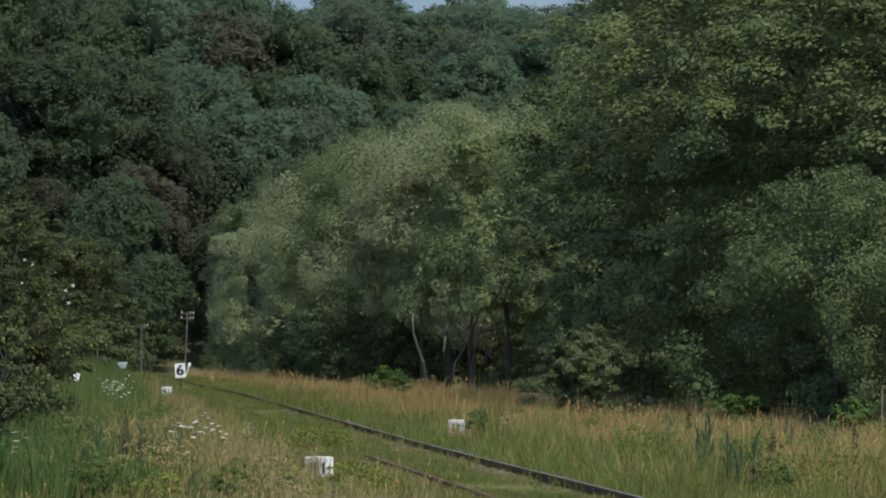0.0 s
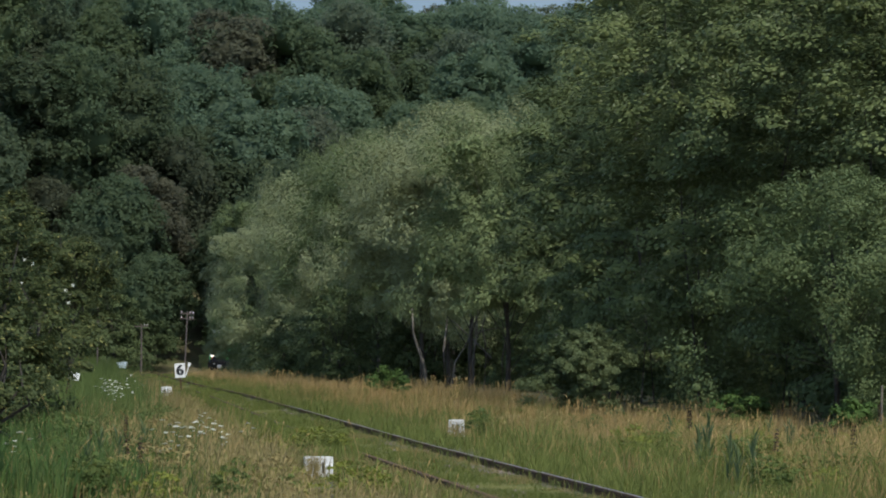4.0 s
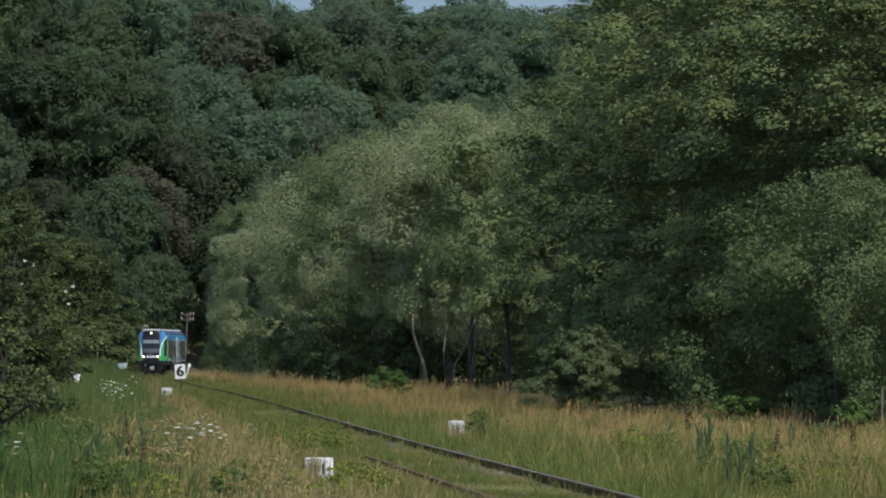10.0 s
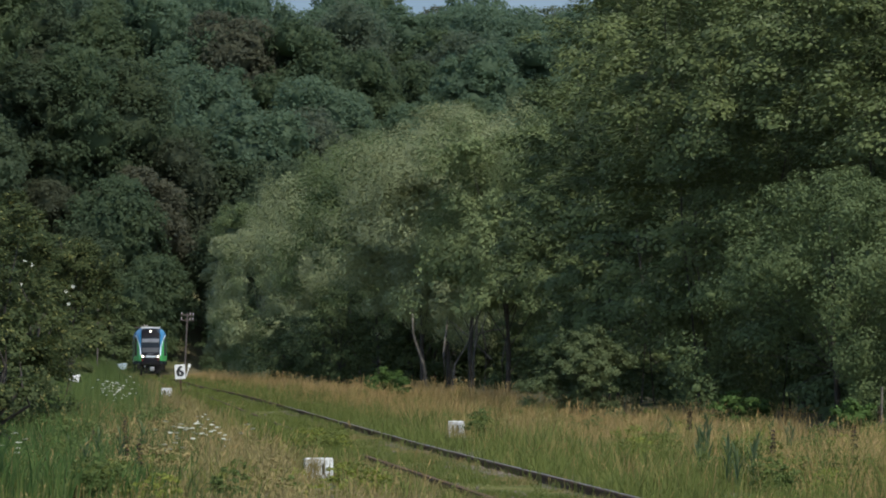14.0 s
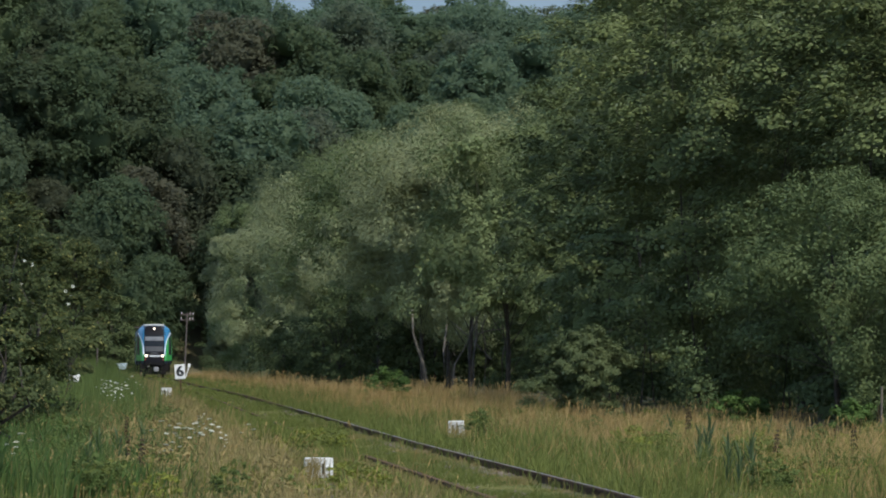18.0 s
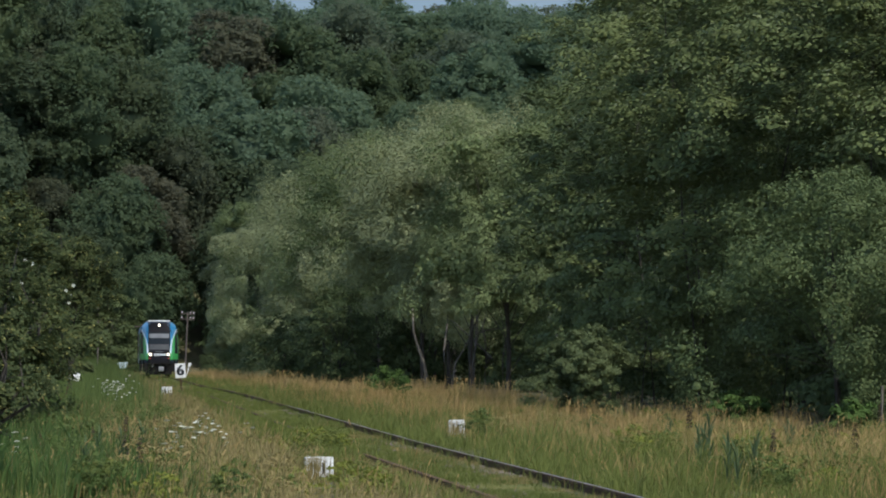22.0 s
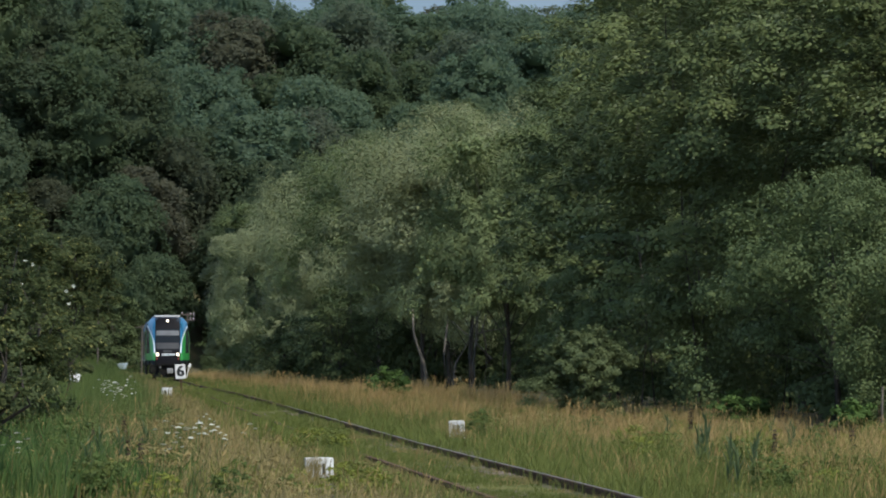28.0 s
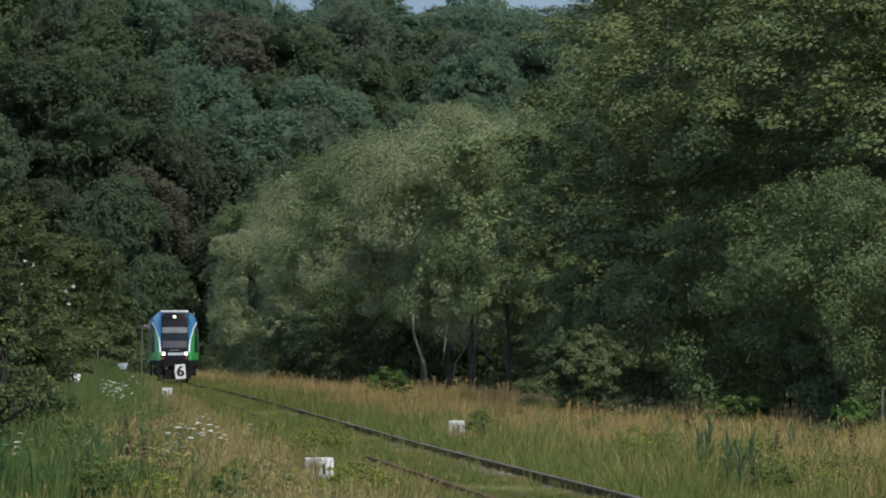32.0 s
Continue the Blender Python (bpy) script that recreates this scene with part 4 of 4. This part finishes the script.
build_marker(px(-49.1, 215), 215, 0.40, 0.40, 5, "whitewashed concrete marker stone on the bank", 0)


def text_mesh(body, size, depth=0.004):
    cu = bpy.data.curves.new("writing", "FONT")
    cu.body, cu.size, cu.extrude = body, size, depth
    cu.align_x, cu.align_y = "CENTER", "CENTER"
    ob = new("writing", cu)
    me = bpy.data.meshes.new_from_object(ob.evaluated_get(bpy.context.evaluated_depsgraph_get()))
    bpy.data.objects.remove(ob)
    return me


def build_sign():
    d = 230
    x = px(-46.45, d)
    s = tagged(new("number_sign"), "white board with a black figure 6 on a dark post", "sign")
    part("post", rod((0, 0, -0.5), (0, 0, 0.75), 0.03), RUST, s)
    part("board", box(-0.21, 0.21, -0.05, -0.03, 0.62, 1.21, 0.006), WHITE_PAINT, s)
    bold = bmesh.new()
    for k in range(5):
        stroke = text_mesh("6", 0.60)
        stroke.transform(Matrix.Translation((0.016 * (k - 2), 0.006 * (k % 2), 0.002 * k)))
        bold.from_mesh(stroke)
    me = bpy.data.meshes.new("figure")
    bold.to_mesh(me)
    bold.free()
    me.materials.append(BLACK_PAINT)
    fig = link_part("figure", me, s, "black figure 6")
    fig.matrix_basis = pose(0, -0.055, 0.915, 90)
    s.matrix_basis = pose(x, d, 0.0, 0, -3.5, 3)


build_sign()


def build_pole(a, d, h, arms):
    p = tagged(new("telegraph_pole"), "dark wooden telegraph pole with porcelain insulators" if arms else "thin dark wooden telegraph pole by the wood", "pole", "telegraph poles")
    part("post", rod((0, 0, -0.5), (0, 0, h), 0.09, 0.07), POLE_WOOD, p)
    for k in range(arms):
        z = h - 0.25 - 0.55 * k
        bar = part("crossarm", box(-0.75, 0.75, -0.05, 0.05, z - 0.05, z + 0.05), POLE_WOOD, p)
        for o in (-0.6, 0.3, 0.62) if arms > 1 else (0.3, 0.6):
            bm = rod((o, 0, z + 0.05), (o, 0, z + 0.14), 0.03)
            rod((o, 0, z + 0.12), (o, 0, z + 0.28), 0.065, 0.05, 8, bm)
            part("insulator", bm, PORCELAIN, bar, "pale porcelain insulator")
    x = px(a, d)
    p.matrix_basis = pose(x, d, ground_z(x, d), 0, 2.6 if arms == 2 else 0.5, 0)


build_pole(-45.9, 600, 6.85, 2)
build_pole(-53.6, 612, 5.6, 1)
build_pole(-61.4, 606, 7.3, 0)


def build_leaning_post():
    d = 450
    x = px(-45.75, d)
    s = tagged(new("white_post"), "short white painted post with a slanted head beside the track", "post")
    part("stake", rod((0, 0, -0.4), (0.05, 0, 1.0), 0.04), WHITE_PAINT, s)
    part("head", box(-0.06, 0.16, -0.03, 0.03, 0.95, 1.25, 0.03), WHITE_PAINT, s)
    s.matrix_basis = pose(x, d, ground_z(x, d), 0, 14, 10)


build_leaning_post()


def build_pale_sign():
    d = 380
    x = px(-56.8, d)
    s = tagged(new("trapezoid_sign"), "pale blue-white trapezoid sign board seen above the grass", "sign")
    bm = bmesh.new()
    shape = [(-0.38, 0.42), (0.38, 0.42), (0.2, 0.0), (-0.2, 0.0)]
    front = [bm.verts.new((u, -0.02, v + 0.72)) for u, v in shape]
    rear = [bm.verts.new((u, 0.02, v + 0.72)) for u, v in shape]
    bm.faces.new(front)
    bm.faces.new(rear[::-1])
    for k in range(4):
        bm.faces.new((front[k], rear[k], rear[(k + 1) % 4], front[(k + 1) % 4]))
    part("board", bm, PALE_BLUE, s)
    part("post", rod((0, 0.06, -0.5), (0, 0.06, 0.9), 0.035), RUST, s)
    s.matrix_basis = pose(x, d, -0.08, -12, -4, 0)
    d = 130
    x = px(-68.3, d)
    s = tagged(new("small_sign"), "small tilted white sign plate on a thin post", "sign")
    part("board", box(-0.05, 0.2, -0.02, 0.02, 0.98, 1.16, 0.01), WHITE_PAINT, s)
    part("post", rod((0, 0.04, -0.4), (0, 0.04, 1.2), 0.015), RUST, s)
    s.matrix_basis = pose(x, d, ground_z(x, d), 0, 16, 10)
    d = 132
    x = px(77.8, d)
    s = tagged(new("stake"), "thin pale wooden stake at the edge of the trees", "stake")
    part("shaft", rod((0, 0, -0.4), (0.03, 0, 1.15), 0.03, 0.025, 7), PALE_BARK, s)
    part("cap", rod((0.03, 0, 1.14), (0.031, 0, 1.17), 0.034, 0.03, 7), PALE_BARK, s)
    s.matrix_basis = pose(x, d, ground_z(x, d))


build_pale_sign()

# ---- train ----
SILVER = material("silver_paint", (0.2, 0.245, 0.265), 0.35, 0.2, second=(0.15, 0.18, 0.2), scale=1.5, fine=20, bump=0.05)
PANEL_WHITE = material("panel_white", (0.80, 0.86, 0.89), 0.3, second=(0.72, 0.78, 0.8), scale=1.5, fine=20, bump=0.05)
TRAIN_BLUE = material("train_blue", (0.016, 0.155, 0.30), 0.3, second=(0.014, 0.135, 0.26), scale=1.5, fine=20, bump=0.03)
TRAIN_GREEN = material("train_green", (0.035, 0.28, 0.06), 0.3, second=(0.03, 0.23, 0.05), scale=1.5, fine=20, bump=0.03)
MASK = material("mask_black", (0.010, 0.010, 0.012), 0.55, second=(0.015, 0.015, 0.017), scale=2, fine=20, bump=0.0, spec=0.06)
TRAIN_GLASS = material("dark_glass", (0.016, 0.02, 0.024), 0.25, second=(0.022, 0.026, 0.03), scale=1, fine=8, bump=0.0, spec=0.1)
BLIND = material("grey_blind", (0.17, 0.178, 0.188), 0.6, second=(0.10, 0.104, 0.108), scale=2, fine=20, bump=0.05)
DESK = material("grey_desk", (0.05, 0.052, 0.055), 0.6, second=(0.036, 0.037, 0.04), scale=2, fine=20, bump=0.05)
UNDER = material("underframe", (0.012, 0.0115, 0.011), 0.85, second=(0.02, 0.018, 0.016), scale=2, fine=25, spec=0.08)
COUPLER = material("coupler_grey", (0.34, 0.33, 0.33), 0.6, 0.3, second=(0.2, 0.2, 0.2), scale=4, fine=30)
ROOFGREY = material("roof_grey", (0.62, 0.62, 0.60), 0.6, second=(0.48, 0.48, 0.46), scale=2, fine=20)
LAMP = glow("head_lamp", (1.0, 0.86, 0.66), 2.4)
AMBER = glow("tail_lamp", (0.3, 0.05, 0.03), 0.05)

BODY = material("body_dark", (0.035, 0.05, 0.07), 0.5, second=(0.028, 0.04, 0.055), scale=1.5, fine=20, bump=0.03, spec=0.15)

CAR = 25.0


def taper(z):
    """Half-width of the car at that height, as a share of its greatest."""
    table = [(0.3, 0.90), (0.9, 0.98), (1.4, 1.0), (2.6, 0.995), (3.3, 0.965), (3.6, 0.91), (3.8, 0.81), (3.95, 0.68), (4.0, 0.58)]
    for (a, u), (b, v) in zip(table, table[1:]):
        if z <= b:
            return u + (v - u) * (z - a) / (b - a)
    return 0.58


def nose_y(x, z):
    k = abs(x)
    y = 0.10 * (k / 0.9) ** 2 if k < 0.9 else 0.10 + 1.6 * ((k - 0.9) / 0.54) ** 1.4
    return y + 0.22 * max(0.0, z - 1.4) * (1 if z < 3.3 else 1.15)


def grid_mesh(fn, us, vs, flip=False):
    bm = bmesh.new()
    rows = [[bm.verts.new(fn(u, v)) for u in us] for v in vs]
    for a, b in zip(rows, rows[1:]):
        for i in range(len(us) - 1):
            q = (a[i], a[i + 1], b[i + 1], b[i])
            bm.faces.new(q[::-1] if flip else q)
    for f in bm.faces:
        f.smooth = True
    return bm


def nose_panel(left, right, z0, z1, proud, n=5, m=6):
    """A panel on the rounded nose between two edges, given as functions of the height."""
    def point(u, z):
        x = left(z) + (right(z) - left(z)) * u
        return Vector((x * taper(z) * (1 + proud * 0.5), nose_y(x, z) - proud, z))
    return grid_mesh(point, [i / n for i in range(n + 1)], [z0 + (z1 - z0) * k / m for k in range(m + 1)])


def side_panel(side, y0, y1, z0, z1, proud):
    def point(u, z):
        return Vector((side * (1.44 * taper(z) + proud), u, z))
    return grid_mesh(point, [y0, y1], [z0 + (z1 - z0) * k / 3 for k in range(4)], side < 0)


def build_train():
    t = tagged(new("railcar"), "blue, green and silver diesel railcar with lit headlamps on the track", "train")
    zs = [0.95, 1.4, 2.0, 2.6, 3.0, 3.3, 3.45, 3.6, 3.7, 3.8, 3.88, 3.95, 4.0]
    xs = [1.44 * k for k in (-1, -0.95, -0.88, -0.8, -0.72, -0.62, -0.4, -0.2, 0, 0.2, 0.4, 0.62, 0.72, 0.8, 0.88, 0.95, 1)]
    bm = bmesh.new()
    nose = [[bm.verts.new((x * taper(z), nose_y(x, z), z)) for x in xs] for z in zs]
    tail = [[bm.verts.new((x * taper(z), CAR - nose_y(x, z), z)) for x in xs] for z in zs]
    n = len(xs)
    for k in range(len(zs) - 1):
        for i in range(n - 1):
            bm.faces.new((nose[k][i], nose[k][i + 1], nose[k + 1][i + 1], nose[k + 1][i]))
            bm.faces.new((tail[k][i + 1], tail[k][i], tail[k + 1][i], tail[k + 1][i + 1]))
        bm.faces.new((tail[k][0], nose[k][0], nose[k + 1][0], tail[k + 1][0]))
        bm.faces.new((nose[k][-1], tail[k][-1], tail[k + 1][-1], nose[k + 1][-1]))
    for i in range(n - 1):
        bm.faces.new((nose[-1][i], nose[-1][i + 1], tail[-1][i + 1], tail[-1][i]))
        bm.faces.new((nose[0][i + 1], nose[0][i], tail[0][i], tail[0][i + 1]))
    for f in bm.faces:
        f.smooth = True
    body = part("body", bm, BODY, t)
    both = lambda w: (lambda z: -w, lambda z: w)
    brow = lambda z: (0.78 + 0.06 * (z - 1.2) / 2.1) if z < 3.3 else min(0.84 * 0.95 / taper(z), 1.30)
    mask = part("front_mask", nose_panel(lambda z: -brow(z), brow, 1.05, 3.93, 0.012, 8, 12), MASK, t, "glossy black front mask")
    part("windscreen", nose_panel(*both(0.77), 1.92, 3.22, 0.02, 6, 5), TRAIN_GLASS, t, "dark glass windscreen")
    part("destination_display", nose_panel(*both(0.75), 2.82, 3.13, 0.028, 4, 2), BLIND, t, "unlit grey destination display")
    part("dashboard", nose_panel(*both(0.72), 1.98, 2.36, 0.028, 4, 2), DESK, t)
    part("cab_shell", nose_panel(*both(1.41), 1.25, 3.7, 0.004, 12, 10), MASK, t, "dark cab surround")
    part("lower_front", nose_panel(*both(1.43), 0.96, 1.27, 0.008, 10, 2), UNDER, t, "dark lower edge of the front")
    for s in (-1, 1):
        order = (lambda a, b: (a, b) if s > 0 else (b, a))
        inner = lambda z: s * (brow(z) + 0.005)
        wide = lambda z: s * 1.425
        seam = lambda z: s * min(1.40, max(brow(z) + 0.01, 0.81 + 0.51 * (max(z - 1.7, 0.0) / 1.7) ** 2.4))
        seam_out = lambda z: seam(z) + s * 0.075
        crest = lambda z: s * min(1.42, max(abs(seam(z)), brow(z) + 0.14))
        part("blue_pillar", nose_panel(*order(inner, crest), 1.75, 3.94, 0.014, 5, 14), TRAIN_BLUE, t, "blue inner side of the corner pillar")
        part("green_pillar", nose_panel(*order(seam, wide), 1.26, 3.15, 0.012, 6, 10), TRAIN_GREEN, t, "bright green corner of the cab")
        part("white_stripe", nose_panel(*order(seam, seam_out), 1.7, 3.45, 0.02, 2, 10), PANEL_WHITE, t, "pale curved stripe between blue and green")
        near = lambda z: s * (1.19 - 0.02 * (3 - z))
        far = lambda z: s * 1.385
        part("cab_side_window", nose_panel(*order(near, far), 1.7, 3.15, 0.018), TRAIN_GLASS, t, "dark cab side window")
        part("head_lamp", rod((s * 0.66, 0.13, 1.63), (s * 0.66, -0.06, 1.63), 0.095, 0.09, 14), LAMP, t, "lit white headlamp")
        part("tail_lamp", rod((s * 0.70, 0.16, 1.36), (s * 0.70, 0.0, 1.36), 0.06, 0.06, 10), AMBER, t, "dim red tail lamp")
        part("buffer", rod((s * 0.55, 0.2, 0.95), (s * 0.55, -0.25, 0.95), 0.09, 0.12, 10), UNDER, t)
        # the sides
        part("roof_band", side_panel(s, 1.95, CAR - 1.95, 3.18, 3.62, 0.008), TRAIN_BLUE, t, "blue band under the roof edge")
        part("side_wall", side_panel(s, 1.95, CAR - 1.95, 1.2, 3.18, 0.004), SILVER, t, "silver-grey side wall")
        part("sill_band", side_panel(s, 1.8, CAR - 1.8, 0.98, 1.2, 0.006), UNDER, t, "dark sill band")
        y = 2.3
        k = 0
        while y < CAR - 3.2:
            if k in (3, 7):
                door = part("door", side_panel(s, y, y + 1.5, 1.0, 3.12, 0.012), SILVER, t, "silver-grey sliding door")
                part("door_window", side_panel(s, y + 0.15, y + 0.68, 1.75, 2.9, 0.02), TRAIN_GLASS, door)
                part("door_window", side_panel(s, y + 0.82, y + 1.35, 1.75, 2.9, 0.02), TRAIN_GLASS, door)
                y += 1.7
            else:
                part("window", side_panel(s, y, y + 1.65, 1.5, 3.1, 0.012), TRAIN_GLASS, t, "dark tinted side window")
                y += 1.85
            k += 1
        part("green_panel", side_panel(s, 1.9, 5.5, 1.22, 1.62, 0.009), TRAIN_GREEN, t, "green lower side panel")
        part("white_pillar", side_panel(s, 1.92, 2.22, 1.22, 3.5, 0.022), PANEL_WHITE, t, "pale pillar behind the cab")
        for y in (11.4, 13.2):
            part("white_pillar", side_panel(s, y, y + 0.55, 1.0, 3.45, 0.03), PANEL_WHITE, t, "pale pillar in the middle of the side")
        part("skirt", box(s * 1.30 - 0.04, s * 1.30 + 0.04, 5.5, CAR - 5.5, 0.35, 0.95, 0.02), UNDER, t)
    part("top_lamp", rod((0, 0.70, 3.74), (0, 0.42, 3.74), 0.08, 0.075, 12), LAMP, t, "lit top headlamp")
    # unreadable writing on the front as bars
    for k in range(6):
        o = -0.38 + 0.15 * k
        part("number_bar", box(o, o + 0.10, -0.04, -0.015, 1.55, 1.69), PANEL_WHITE, mask)
    for k in range(5):
        o = -0.27 + 0.11 * k
        part("writing_bar", box(o, o + 0.08, 0.0, 0.045, 1.80, 1.87), BLIND, mask)
    part("apron", box(-1.18, 1.18, 0.15, 0.6, 0.42, 1.04, 0.08), UNDER, t, "dark apron under the front")
    part("plough", box(-0.95, 0.95, 0.05, 0.16, 0.18, 0.46, 0.03), UNDER, t)
    part("coupler", box(-0.05, 0.34, -0.30, 0.2, 0.42, 0.76, 0.06), COUPLER, t, "grey coupler head")
    part("hose", rod((-0.5, -0.04, 0.75), (-0.5, -0.04, 1.0), 0.07), COUPLER, t)
    for a, b in ((0.95, 4.5), (5.2, 10.4), (11.0, 15.4), (16.2, 20.2), (20.8, CAR - 0.95)):
        part("roof_unit", box(-0.82, 0.82, a, b, 3.97, 4.10, 0.04), ROOFGREY, t, "pale grey roof equipment box")
    for y in (4.2, CAR - 4.2):
        bogie = part("bogie", box(-1.05, 1.05, y - 1.6, y + 1.6, 0.35, 0.85, 0.05), UNDER, t)
        for dy in (-1.1, 1.1):
            for s in (-1, 1):
                part("wheel", rod((s * 0.68, y + dy, 0.42), (s * 0.82, y + dy, 0.42), 0.42, 0.42, 16), UNDER, bogie)
    return t


railcar = build_train()
railcar.scale = (1, 1, 1.035)


# ---- what moves ----
def motions():
    rows = []
    for k in range(65):
        t = k * 0.5
        s = 331.0 + 8.8 * (32 - t)
        fx, fy, _ = track_point(s + 4.2)
        rx, ry, _ = track_point(s + CAR - 4.2)
        a = math.atan2(rx - fx, ry - fy)
        rows.append((t, pose(fx - math.sin(a) * 4.2, fy - math.cos(a) * 4.2, grade(fy), 0, 0, -math.degrees(a))))
    walk(railcar, rows)
    rng = random.Random(4)
    for ob in list(scene.objects):
        if ob.parent is None and ob.name.split(".")[0] in ("wild_carrot", "tall_weed", "dock_stalk"):
            rest, phase = ob.matrix_basis.copy(), rng.random() * 6
            here = Matrix.LocRotScale(rest.translation, rest.to_quaternion(), None)
            walk(ob, [(float(k), here @ pose(0, 0, 0, 2.0 * math.sin(k * 1.7 + phase), 2.6 * math.sin(k * 2.3 + phase * 2), 0)) for k in range(33)])
    for tree, amount, phase in SWAY:
        crown = [c for c in tree.children if c.name.startswith("crown")][0]
        sway = []
        for k in range(33):
            a = amount * (math.sin(k * 1.9 + phase * 1.7) * 0.6 + math.sin(k * 0.83 + phase) * 0.5)
            b = amount * math.sin(k * 1.37 + phase * 2.3) * 0.5
            sway.append((float(k), pose(0, 0, 0, b, a, 0)))
        walk(crown, sway)


motions()
